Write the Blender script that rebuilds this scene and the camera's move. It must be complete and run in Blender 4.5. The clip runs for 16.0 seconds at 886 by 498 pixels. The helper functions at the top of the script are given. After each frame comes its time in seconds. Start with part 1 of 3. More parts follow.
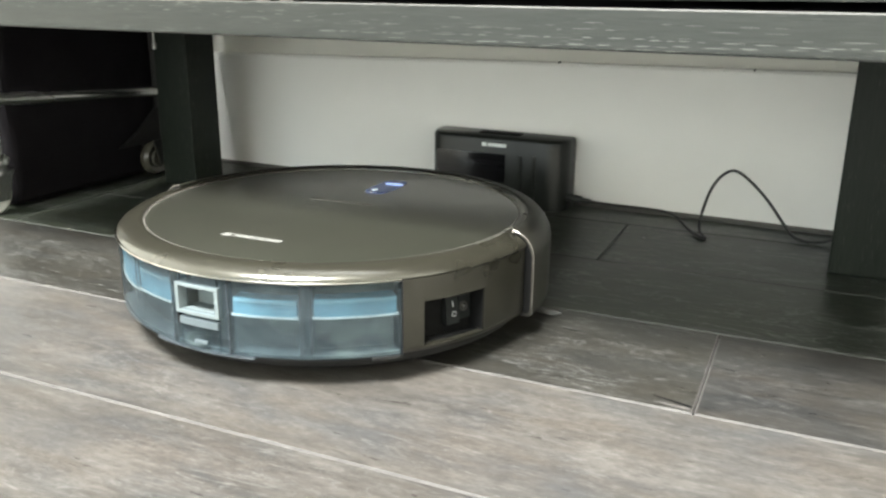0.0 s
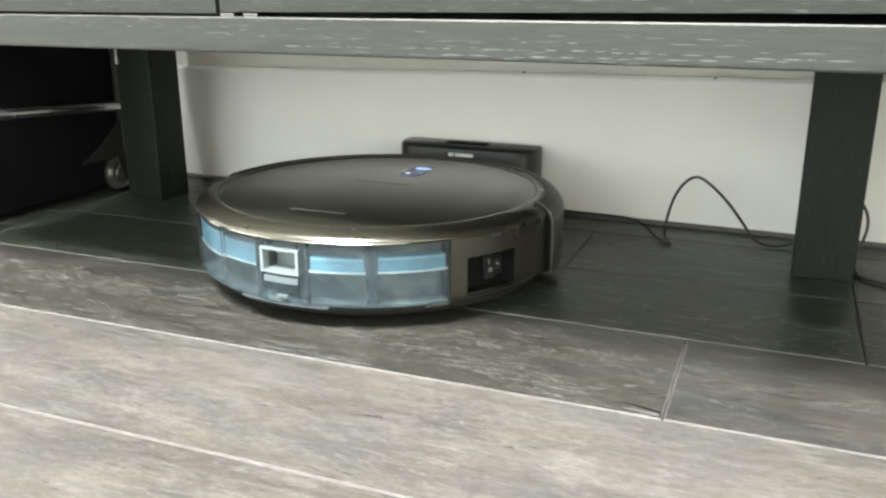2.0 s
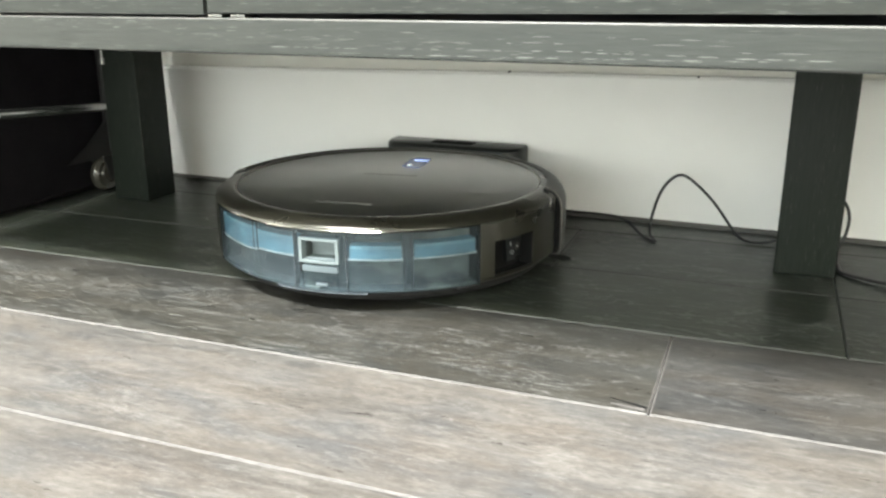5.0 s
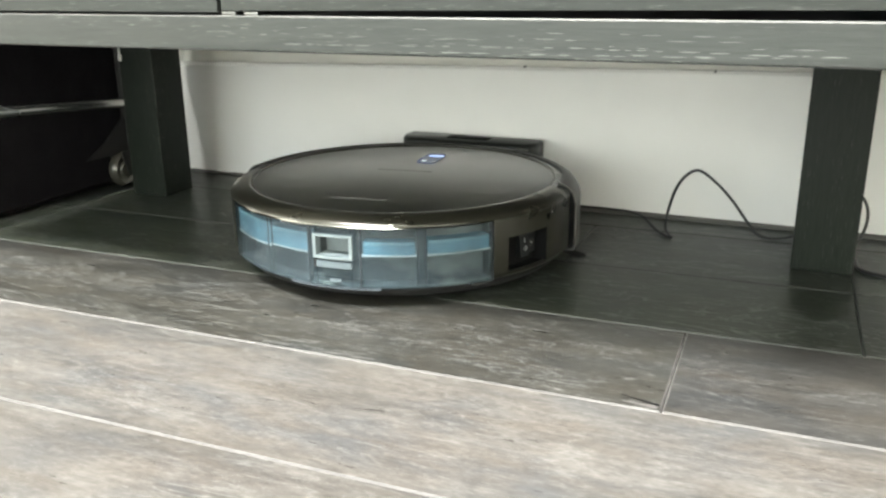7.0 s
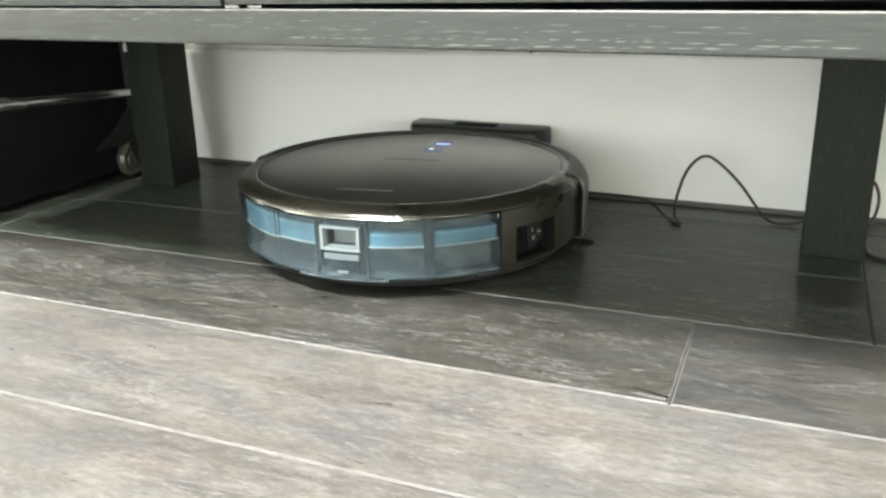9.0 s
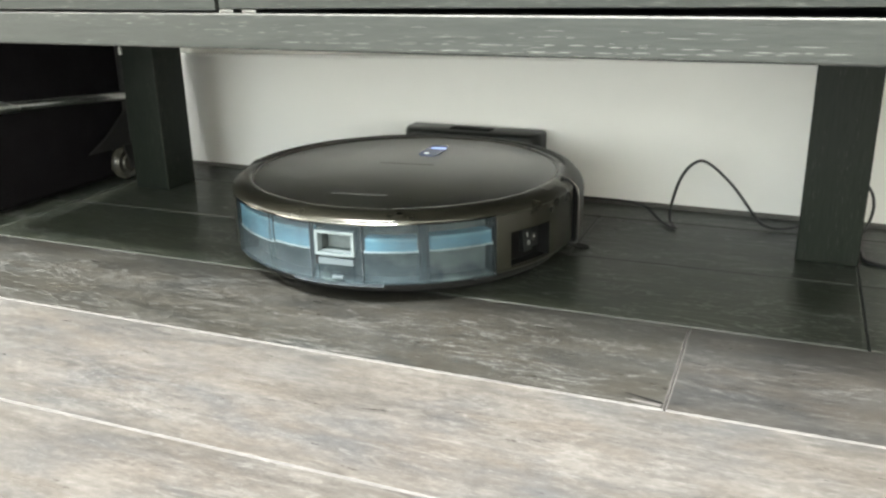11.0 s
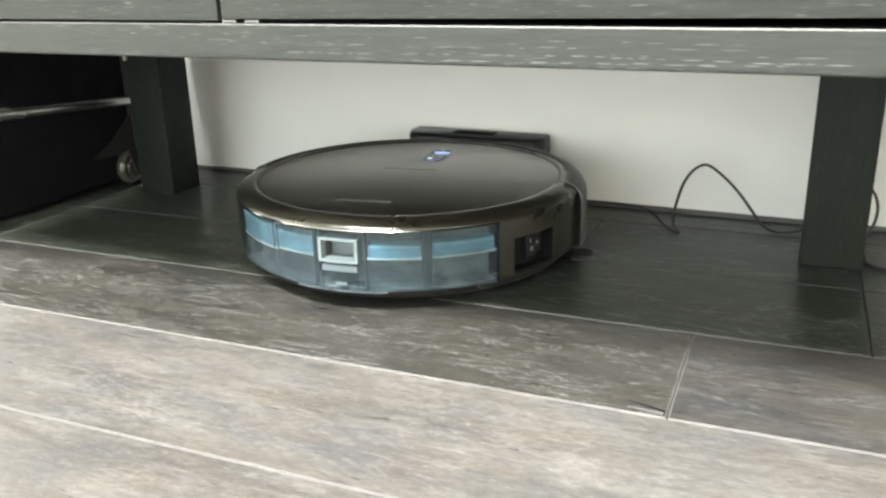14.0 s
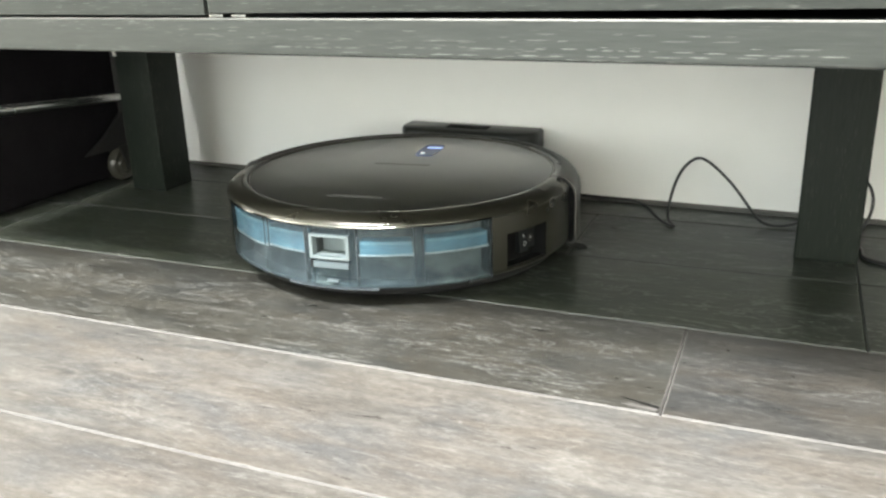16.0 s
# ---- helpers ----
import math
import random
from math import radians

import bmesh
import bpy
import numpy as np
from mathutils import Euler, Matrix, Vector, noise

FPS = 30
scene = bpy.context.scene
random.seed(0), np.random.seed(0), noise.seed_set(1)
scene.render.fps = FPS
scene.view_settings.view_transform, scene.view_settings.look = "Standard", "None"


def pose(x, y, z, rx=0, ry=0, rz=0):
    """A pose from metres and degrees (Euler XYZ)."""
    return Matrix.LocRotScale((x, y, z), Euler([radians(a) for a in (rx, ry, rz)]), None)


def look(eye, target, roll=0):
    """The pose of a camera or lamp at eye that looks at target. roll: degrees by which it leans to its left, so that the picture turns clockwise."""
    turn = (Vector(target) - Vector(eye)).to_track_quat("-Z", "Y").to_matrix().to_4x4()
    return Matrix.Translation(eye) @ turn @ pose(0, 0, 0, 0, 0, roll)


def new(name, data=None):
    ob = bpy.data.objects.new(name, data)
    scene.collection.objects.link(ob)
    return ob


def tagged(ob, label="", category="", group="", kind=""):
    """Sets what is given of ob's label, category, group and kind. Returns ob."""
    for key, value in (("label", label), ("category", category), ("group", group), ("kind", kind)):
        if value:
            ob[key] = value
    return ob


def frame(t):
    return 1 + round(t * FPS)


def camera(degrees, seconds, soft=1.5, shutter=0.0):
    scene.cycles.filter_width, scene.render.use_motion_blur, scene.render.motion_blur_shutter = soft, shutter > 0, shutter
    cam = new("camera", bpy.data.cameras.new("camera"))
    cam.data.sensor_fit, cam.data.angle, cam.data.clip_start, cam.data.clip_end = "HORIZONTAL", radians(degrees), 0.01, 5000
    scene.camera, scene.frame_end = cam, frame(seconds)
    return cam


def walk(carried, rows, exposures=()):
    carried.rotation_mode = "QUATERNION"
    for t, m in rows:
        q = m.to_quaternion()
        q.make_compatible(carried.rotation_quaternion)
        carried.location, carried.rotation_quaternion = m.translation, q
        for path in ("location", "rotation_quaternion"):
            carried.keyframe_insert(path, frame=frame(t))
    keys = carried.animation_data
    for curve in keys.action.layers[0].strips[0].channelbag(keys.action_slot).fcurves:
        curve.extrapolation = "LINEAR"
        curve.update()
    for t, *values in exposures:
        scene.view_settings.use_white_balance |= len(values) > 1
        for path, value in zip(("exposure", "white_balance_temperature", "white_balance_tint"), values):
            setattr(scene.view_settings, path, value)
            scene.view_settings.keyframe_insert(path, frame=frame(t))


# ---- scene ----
cam = camera(55.03, 16.0, soft=2.45)

# seconds, x, y, z, yaw, pitch, roll of the held camera
PATH = [
    (0.0, 0.0025, -0.7838, 0.2440, 25.84, -17.58, 0.37),
    (0.5, 0.0021, -0.7853, 0.2457, 25.39, -17.59, 0.40),
    (1.0, 0.0015, -0.7848, 0.2456, 25.03, -17.50, 0.37),
    (1.5, 0.0032, -0.7847, 0.2468, 24.55, -17.30, 0.25),
    (2.0, 0.0031, -0.7853, 0.2473, 23.64, -17.04, -0.13),
    (2.5, 0.0038, -0.7859, 0.2472, 22.51, -17.02, -0.41),
    (3.0, 0.0034, -0.7861, 0.2467, 22.18, -17.21, -0.25),
    (5.5, 0.0043, -0.7907, 0.2493, 22.90, -17.05, -0.35),
    (6.0, 0.0048, -0.7905, 0.2493, 23.15, -16.73, -0.62),
    (6.5, 0.0053, -0.7905, 0.2508, 23.27, -16.93, -0.66),
    (7.0, 0.0075, -0.7886, 0.2511, 23.97, -17.57, -0.52),
    (7.5, 0.0038, -0.7934, 0.2523, 24.68, -17.86, -0.38),
    (8.0, 0.0067, -0.7844, 0.2533, 24.48, -18.32, -0.78),
    (8.5, 0.0073, -0.7853, 0.2580, 24.62, -18.76, -1.25),
    (9.0, 0.0076, -0.7844, 0.2583, 24.67, -18.87, -1.29),
    (11.5, 0.0082, -0.7822, 0.2602, 24.38, -18.62, -1.09),
    (12.0, 0.0092, -0.7829, 0.2613, 24.53, -18.58, -1.07),
    (12.5, 0.0097, -0.7815, 0.2626, 24.60, -18.76, -1.12),
    (13.0, 0.0093, -0.7806, 0.2633, 24.53, -18.70, -1.35),
    (13.5, 0.0100, -0.7823, 0.2634, 24.68, -18.56, -1.37),
    (14.0, 0.0098, -0.7810, 0.2665, 24.82, -18.82, -1.44),
    (14.5, 0.0106, -0.7741, 0.2643, 24.39, -19.04, -1.63),
    (15.0, 0.0105, -0.7748, 0.2647, 24.27, -19.17, -1.62),
    (15.5, 0.0112, -0.7746, 0.2658, 24.38, -19.17, -1.74),
    (16.0, 0.0107, -0.7739, 0.2656, 24.62, -19.21, -1.74),
]
EXPOSURES = [(0.0, -0.42), (1.0, -0.33), (2.0, -0.14), (3.0, 0.0), (16.0, 0.0)]

# ---- world and light ----
world = bpy.data.worlds.new("sky")
scene.world = world
world.use_nodes = True
wn = world.node_tree.nodes
sky = wn.new("ShaderNodeTexSky")
sky.sky_type = "NISHITA"
sky.sun_disc = False
sky.sun_elevation, sky.sun_rotation = radians(38), radians(120)
wn["Background"].inputs["Strength"].default_value = 0.08
world.node_tree.links.new(sky.outputs["Color"], wn["Background"].inputs["Color"])

# room: wall faces
X0, X1, Y0, Y1, ZC = -2.4, 1.7, -3.0, 0.146, 2.5
LAMP = (-0.52, -1.48)  # centre of the ceiling light
WIN = (-2.05, 0.25, 0.03, 2.1)  # window opening in the wall behind the camera: x0, x1, z0, z1


def window_light():
    data = bpy.data.lights.new("window_daylight", "AREA")
    data.shape, data.size, data.size_y = "RECTANGLE", WIN[1] - WIN[0] - 0.1, WIN[3] - WIN[2] - 0.1
    data.energy, data.color = 75, (0.915, 1.0, 0.965)
    ob = new("window_daylight", data)
    ob.matrix_world = look(((WIN[0] + WIN[1]) / 2, Y0 + 0.02, (WIN[2] + WIN[3]) / 2), ((WIN[0] + WIN[1]) / 2, 0, (WIN[2] + WIN[3]) / 2 ))


def ceiling_light():
    data = bpy.data.lights.new("ceiling_lamp", "AREA")
    data.shape, data.size, data.size_y = "RECTANGLE", 1.3, 0.8
    data.energy, data.color = 765, (0.985, 1.0, 0.97)
    ob = new("ceiling_lamp", data)
    ob.matrix_world = pose(*LAMP, ZC - 0.075)


window_light()
ceiling_light()


# ---- materials ----
def material(name):
    m = bpy.data.materials.new(name)
    m.use_nodes = True
    nt = m.node_tree
    return m, nt, nt.nodes["Principled BSDF"]


def put(nt, kind, **values):
    n = nt.nodes.new(kind)
    for k, v in values.items():
        n.inputs[k.replace("_", " ")].default_value = v
    return n


def coords(nt, scale=(1, 1, 1), spread=0.0):
    tc = nt.nodes.new("ShaderNodeTexCoord")
    mp = nt.nodes.new("ShaderNodeMapping")
    mp.inputs["Scale"].default_value = scale
    src = tc.outputs["Object"]
    if spread:
        info = nt.nodes.new("ShaderNodeObjectInfo")
        mul = nt.nodes.new("ShaderNodeVectorMath")
        mul.operation = "SCALE"
        mul.inputs[0].default_value = (spread, spread * 0.7, spread * 0.3)
        nt.links.new(info.outputs["Random"], mul.inputs["Scale"])
        add = nt.nodes.new("ShaderNodeVectorMath")
        nt.links.new(src, add.inputs[0])
        nt.links.new(mul.outputs["Vector"], add.inputs[1])
        src = add.outputs["Vector"]
    nt.links.new(src, mp.inputs["Vector"])
    return mp.outputs["Vector"]


def noise_tex(nt, vec, scale, detail=4, rough=0.6, distortion=0.0):
    n = put(nt, "ShaderNodeTexNoise", Scale=scale, Detail=detail, Roughness=rough, Distortion=distortion)
    nt.links.new(vec, n.inputs["Vector"])
    return n.outputs["Fac"]


def ramp(nt, fac, *stops):
    r = nt.nodes.new("ShaderNodeValToRGB")
    while len(r.color_ramp.elements) < len(stops):
        r.color_ramp.elements.new(0.5)
    for e, (p, c) in zip(r.color_ramp.elements, stops):
        e.position = p
        e.color = (*c, 1) if len(c) == 3 else c
    nt.links.new(fac, r.inputs["Fac"])
    return r.outputs["Color"]


def mix(nt, fac, a, b, mode="MIX"):
    n = nt.nodes.new("ShaderNodeMix")
    n.data_type, n.blend_type = "RGBA", mode
    for sock, v in ((n.inputs[0], fac), (n.inputs[6], a), (n.inputs[7], b)):
        if isinstance(v, (int, float)):
            sock.default_value = v
        elif isinstance(v, tuple):
            sock.default_value = (*v, 1)
        else:
            nt.links.new(v, sock)
    return n.outputs[2]


def bump(nt, bsdf, height, strength, distance=0.001):
    b = put(nt, "ShaderNodeBump", Strength=strength, Distance=distance)
    nt.links.new(height, b.inputs["Height"])
    nt.links.new(b.outputs["Normal"], bsdf.inputs["Normal"])


def plain(name, color, rough=0.5, metal=0.0, coat=0.0, grain=0.12, scale=60, relief=0.05, smudge=0.17):
    """A paint, plastic or metal with slight mottling, smudges in the gloss and fine relief."""
    m, nt, b = material(name)
    v = coords(nt)
    n1, n2 = noise_tex(nt, v, scale, 5), noise_tex(nt, v, scale / 9, 3)
    lo, hi = tuple(c * (1 - grain) for c in color), tuple(min(1, c * (1 + grain)) for c in color)
    nt.links.new(mix(nt, n2, ramp(nt, n1, (0.3, lo), (0.7, hi)), color), b.inputs["Base Color"])
    nt.links.new(ramp(nt, n2, (0.3, (rough * (1 - smudge),) * 3), (0.7, (min(1, rough * (1 + smudge)),) * 3)), b.inputs["Roughness"])
    b.inputs["Metallic"].default_value = metal
    b.inputs["Coat Weight"].default_value = coat
    if relief:
        bump(nt, b, n1, relief, 0.0004)
    return m


def plank_material(name, smear):
    """Washed wood; smear: how plainly the pale wash stands in streaks and curls."""
    m, nt, b = material(name)
    vs = coords(nt, (1.8, 8.0, 3.0), spread=7.0)
    vf = coords(nt, (7.0, 38.0, 6.0), spread=7.0)
    cloud = noise_tex(nt, vs, 4.5, 5, 0.6, 0.6)
    grain = noise_tex(nt, vf, 5.0, 6, 0.7, 0.5)
    blotch = noise_tex(nt, coords(nt, (1, 2.2, 1), spread=7.0), 7.0, 4, 0.6, 0.8)
    wave = put(nt, "ShaderNodeTexWave", Scale=3.0, Distortion=14.0, Detail=4.0)
    wave.inputs["Detail Scale"].default_value = 1.4
    wave.bands_direction = "Y"
    nt.links.new(vs, wave.inputs["Vector"])
    info = nt.nodes.new("ShaderNodeObjectInfo")
    base = ramp(nt, cloud, (0.32, (0.038, 0.036, 0.033)), (0.47, (0.080, 0.074, 0.068)), (0.66, (0.145, 0.136, 0.127)))
    fine = ramp(nt, grain, (0.36, (0.050, 0.047, 0.043)), (0.62, (0.140, 0.132, 0.123)))
    c = mix(nt, 0.42, base, fine)
    c = mix(nt, ramp(nt, blotch, (0.40, (0, 0, 0)), (0.68, (0.8, 0.8, 0.8))), c, (0.067, 0.070, 0.074))
    brown = ramp(nt, noise_tex(nt, coords(nt, (1.3, 5.0, 1), spread=4.0), 9.0, 4, 0.6, 0.5), (0.47, (0, 0, 0)), (0.66, (0.7, 0.7, 0.7)))
    c = mix(nt, brown, c, (0.093, 0.083, 0.073))
    pale = ramp(nt, noise_tex(nt, coords(nt, (3.6, 15.0, 4.0), spread=5.0), 7.0, 6, 0.7, 1.2), (0.52, (0, 0, 0)), (0.70, (0.25 + 0.2 * smear,) * 3))
    c = mix(nt, pale, c, (0.19, 0.184, 0.172))
    tone = ramp(nt, info.outputs["Random"], (0.0, (0.46, 0.46, 0.46)), (0.5, (0.56, 0.555, 0.545)), (1.0, (0.66, 0.65, 0.635)))
    c = mix(nt, 1.0, c, tone, "MULTIPLY")
    c = mix(nt, 1.0, c, info.outputs["Color"], "MULTIPLY")
    streak = ramp(nt, noise_tex(nt, coords(nt, (4.0, 36.0, 6.0), spread=9.0), 6.0, 4, 0.6, 2.2), (0.60, (0, 0, 0)), (0.66, (0.85 * smear,) * 3))
    c = mix(nt, streak, c, (0.125, 0.123, 0.117))
    curl = ramp(nt, noise_tex(nt, coords(nt, (2.6, 14.0, 4.0) if smear < 1 else (2.0, 6.5, 3.0), spread=6.0), 5.0, 4, 0.6, 1.4), (0.485, (0, 0, 0)), (0.502, (1, 1, 1)), (0.520, (0, 0, 0)))
    curl = mix(nt, 1.0, curl, ramp(nt, noise_tex(nt, coords(nt, (2.0, 5.0, 2.0), spread=2.0), 5.0, 3), (0.46 - 0.06 * smear, (0, 0, 0)), (0.60, (0.95 * smear,) * 3)), "MULTIPLY")
    c = mix(nt, curl, c, (0.128, 0.128, 0.122))
    grit = ramp(nt, noise_tex(nt, coords(nt, (1.0, 2.2, 1.0), spread=3.0), 150.0, 4, 0.7), (0.3, (0.74, 0.74, 0.74)), (0.7, (1.2, 1.2, 1.2)))
    c = mix(nt, 1.0, c, grit, "MULTIPLY")
    nt.links.new(c, b.inputs["Base Color"])
    nt.links.new(ramp(nt, grain, (0.2, (0.24,) * 3), (0.8, (0.40,) * 3)), b.inputs["Roughness"])
    b.inputs["Specular IOR Level"].default_value = 0.2
    bump(nt, b, mix(nt, 0.5, grain, cloud), 0.25, 0.0008)
    return m


def oak_material(name, dark, mid, pale, amount=0.68, gloss=0.5, upright=False):
    """Black-stained oak whose open pores hold pale wax in short dashes."""
    m, nt, b = material(name)
    def along(fast, slow):
        return coords(nt, (fast, fast, slow) if upright else (slow, slow, fast))

    fine = noise_tex(nt, along(90.0, 6.0), 6.0, 6, 0.7, 0.2)
    dash = noise_tex(nt, along(820.0, 34.0), 2.2, 1, 0.4, 0.0)
    where = noise_tex(nt, along(26.0, 1.3), 3.0, 3, 0.5)
    c = ramp(nt, fine, (0.3, dark), (0.7, mid))
    d = mix(nt, 1.0, ramp(nt, dash, (amount, (0, 0, 0)), (amount + 0.03, (1, 1, 1))), ramp(nt, where, (0.43, (0, 0, 0)), (0.54, (1, 1, 1))), "MULTIPLY")
    nt.links.new(mix(nt, d, c, pale), b.inputs["Base Color"])
    nt.links.new(ramp(nt, fine, (0.2, (0.36,) * 3), (0.8, (0.55,) * 3)), b.inputs["Roughness"])
    b.inputs["Specular IOR Level"].default_value = gloss
    bump(nt, b, fine, 0.3, 0.0006)
    return m


def smoky(name, color, clear, rough=0.12):
    """Smoky see-through plastic: part of the light goes straight through."""
    m, nt, b = material(name)
    v = coords(nt)
    n = noise_tex(nt, v, 45, 5, 0.6, 0.5)
    nt.links.new(ramp(nt, n, (0.35, tuple(c * 0.7 for c in color)), (0.7, tuple(min(1, c * 1.4) for c in color))), b.inputs["Base Color"])
    b.inputs["Roughness"].default_value = rough
    tr = nt.nodes.new("ShaderNodeBsdfTransparent")
    tr.inputs["Color"].default_value = (0.90, 0.95, 0.97, 1)
    ms = nt.nodes.new("ShaderNodeMixShader")
    nt.links.new(ramp(nt, noise_tex(nt, v, 18, 3), (0.3, (clear * 0.8,) * 3), (0.7, (min(1, clear * 1.15),) * 3)), ms.inputs["Fac"])
    nt.links.new(b.outputs["BSDF"], ms.inputs[1])
    nt.links.new(tr.outputs["BSDF"], ms.inputs[2])
    nt.links.new(ms.outputs["Shader"], nt.nodes["Material Output"].inputs["Surface"])
    return m


def dusty(name):
    """Grey plastic under clouds of pale fluff and dust."""
    m, nt, b = material(name)
    v = coords(nt)
    n = mix(nt, 0.25, noise_tex(nt, v, 11, 4, 0.5, 0.5), noise_tex(nt, v, 70, 4))
    nt.links.new(ramp(nt, n, (0.40, (0.032, 0.042, 0.048)), (0.50, (0.076, 0.092, 0.097)), (0.61, (0.24, 0.255, 0.235))), b.inputs["Base Color"])
    b.inputs["Roughness"].default_value = 0.8
    bump(nt, b, n, 0.4, 0.002)
    return m


def glow(name, color, strength):
    m, nt, b = material(name)
    b.inputs["Base Color"].default_value = (*color, 1)
    b.inputs["Emission Color"].default_value = (*color, 1)
    b.inputs["Emission Strength"].default_value = strength
    return m


M_PLANKS = [plank_material("washed_wood_plank", 0.4), plank_material("grey_washed_plank", 0.65), plank_material("dark_washed_plank", 1.0), plank_material("brown_washed_plank", 0.35)]
# pale bevel colour, standing in for the light that plank edges catch
M_PLANK_EDGE = plain("pale_plank_edge", (0.058, 0.0535, 0.0505), 0.75, grain=0.5, scale=70)
# darker edge copy for rows under the cabinet, their shade in its colour
M_SHADED_EDGE = plain("shaded_plank_edge", (0.034, 0.037, 0.032), 0.6, grain=0.6, scale=40)
M_SLAB = plain("screed", (0.10, 0.095, 0.09), 0.9)
M_WALL = plain("wall_paint", (0.66, 0.65, 0.60), 0.7, grain=0.03, scale=25, relief=0.1)
M_BASE = plain("white_trim_paint", (0.80, 0.792, 0.765), 0.42, grain=0.03, scale=14, relief=0.05)
M_GAP_STRIP = plain("gap_strip_grey", (0.085, 0.082, 0.074), 0.6, grain=0.2, scale=40)
M_CEIL = plain("ceiling_paint", (0.82, 0.82, 0.80), 0.8, grain=0.02)
M_OAK = oak_material("black_oak_front", (0.0105, 0.012, 0.0105), (0.0220, 0.0240, 0.0210), (0.060, 0.062, 0.056), 0.67, 0.35)
M_OAK_LEG = oak_material("black_oak_leg", (0.0072, 0.0096, 0.0072), (0.0160, 0.0195, 0.0150), (0.045, 0.047, 0.040), 0.66, 0.15, True)
M_WAX = plain("pale_wax", (0.082, 0.084, 0.078), 0.5, grain=0.3, scale=220)
M_EDGE = plain("worn_oak_edge", (0.038, 0.038, 0.034), 0.45, grain=0.4, scale=160)
M_DARK = plain("dark_carcass", (0.02, 0.02, 0.02), 0.6)
M_CHROME = plain("chrome", (0.66, 0.66, 0.65), 0.26, 1.0, grain=0.04, relief=0.02)
# darker copy of the clear wheel, with the rear castors' shade in its colour
M_WHEEL_SHADED = plain("shaded_wheel", (0.055, 0.052, 0.042), 0.15, grain=0.3, scale=90)
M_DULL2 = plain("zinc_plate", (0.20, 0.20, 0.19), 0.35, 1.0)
# near-black stand-in for chrome on rear posts and forks, which stand in shade
M_STEEL_SHADED = plain("shaded_steel", (0.0085, 0.0078, 0.0070), 0.7, 0.0)
M_BLACK_FABRIC = plain("black_fabric", (0.0065, 0.0055, 0.0065), 0.95, grain=0.3, scale=300, relief=0.4)
M_BLACK_FABRIC.node_tree.nodes["Principled BSDF"].inputs["Specular IOR Level"].default_value = 0.15
M_WHEEL = plain("clear_wheel", (0.62, 0.61, 0.57), 0.22, grain=0.08)
M_BRONZE = plain("bronze_shell", (0.0330, 0.0312, 0.0230), 0.30, 0.5, coat=0.7, grain=0.06, scale=160, relief=0.03)
M_PANEL = plain("bronze_lid", (0.0154, 0.0158, 0.0110), 0.32, 0.0, coat=0.8, grain=0.05, scale=220, relief=0.0, smudge=0.06)
M_PANEL.node_tree.nodes["Principled BSDF"].inputs["Specular IOR Level"].default_value = 1.0
M_PANEL.node_tree.nodes["Principled BSDF"].inputs["Coat Roughness"].default_value = 0.32
M_GROOVE = plain("groove", (0.20, 0.185, 0.165), 0.25, 0.6, grain=0.1)
M_LIP_GLINT = plain("lip_glint_metal", (0.30, 0.29, 0.27), 0.12, 1.0, grain=0.05)
M_BLACK = plain("black_plastic", (0.014, 0.015, 0.014), 0.38, grain=0.15, scale=120, relief=0.05)
M_UNDER = plain("matt_black_plastic", (0.006, 0.0062, 0.006), 0.75, grain=0.2, scale=120)
M_SWITCH = plain("switch_plastic", (0.0085, 0.0095, 0.0095), 0.45, grain=0.15, scale=120)
M_SWITCH.node_tree.nodes["Principled BSDF"].inputs["Specular IOR Level"].default_value = 0.15
M_MARK = plain("switch_print", (0.40, 0.42, 0.42), 0.5, grain=0.05, relief=0.0)
M_GLOSS = plain("gloss_black", (0.008, 0.008, 0.009), 0.10, grain=0.1, relief=0.0)
M_BUMPER = plain("bumper_plastic", (0.019, 0.0182, 0.0142), 0.42, grain=0.1)
M_BIN = smoky("smoky_bin", (0.048, 0.061, 0.068), 0.68)
M_BIN_RIB = smoky("smoky_rib", (0.07, 0.08, 0.09), 0.25)
M_DUST = dusty("dusty_grey")
M_BLUE = plain("blue_filter", (0.19, 0.385, 0.50), 0.6, grain=0.12, scale=30)
M_BLUE_PALE = plain("pale_blue_edge", (0.32, 0.53, 0.63), 0.5, grain=0.1, scale=40)
M_PORT_SHADE = plain("port_shade_grey", (0.045, 0.052, 0.052), 0.5)
M_PALE = plain("pale_plastic", (0.135, 0.16, 0.165), 0.35, grain=0.1)
M_PORT = plain("port_inside", (0.15, 0.18, 0.185), 0.5, grain=0.3)
M_PORT_LIP = plain("latch_plastic", (0.078, 0.096, 0.104), 0.35)
M_PRINT = plain("silver_print", (0.13, 0.128, 0.12), 0.5, 0.0, grain=0.1, relief=0.0)
M_FAINT = plain("faint_print", (0.125, 0.122, 0.105), 0.4, 0.0, grain=0.1, relief=0.0)
M_WHITE = plain("white_print", (0.75, 0.78, 0.78), 0.5, grain=0.05, relief=0.0)
M_LED_BLUE = glow("blue_light", (0.40, 0.55, 1.0), 0.9)
M_LED_WHITE = glow("white_light", (0.80, 0.9, 1.0), 0.7)
M_BUTTON = plain("button_window", (0.09, 0.13, 0.32), 0.12, grain=0.1, relief=0.0)
M_CABLE = plain("cable_rubber", (0.018, 0.018, 0.018), 0.4, relief=0.0)
M_DOCK = plain("dock_plastic", (0.0085, 0.0100, 0.0085), 0.34, grain=0.12, scale=160, relief=0.08)
M_DOCK.node_tree.nodes["Principled BSDF"].inputs["Specular IOR Level"].default_value = 0.3
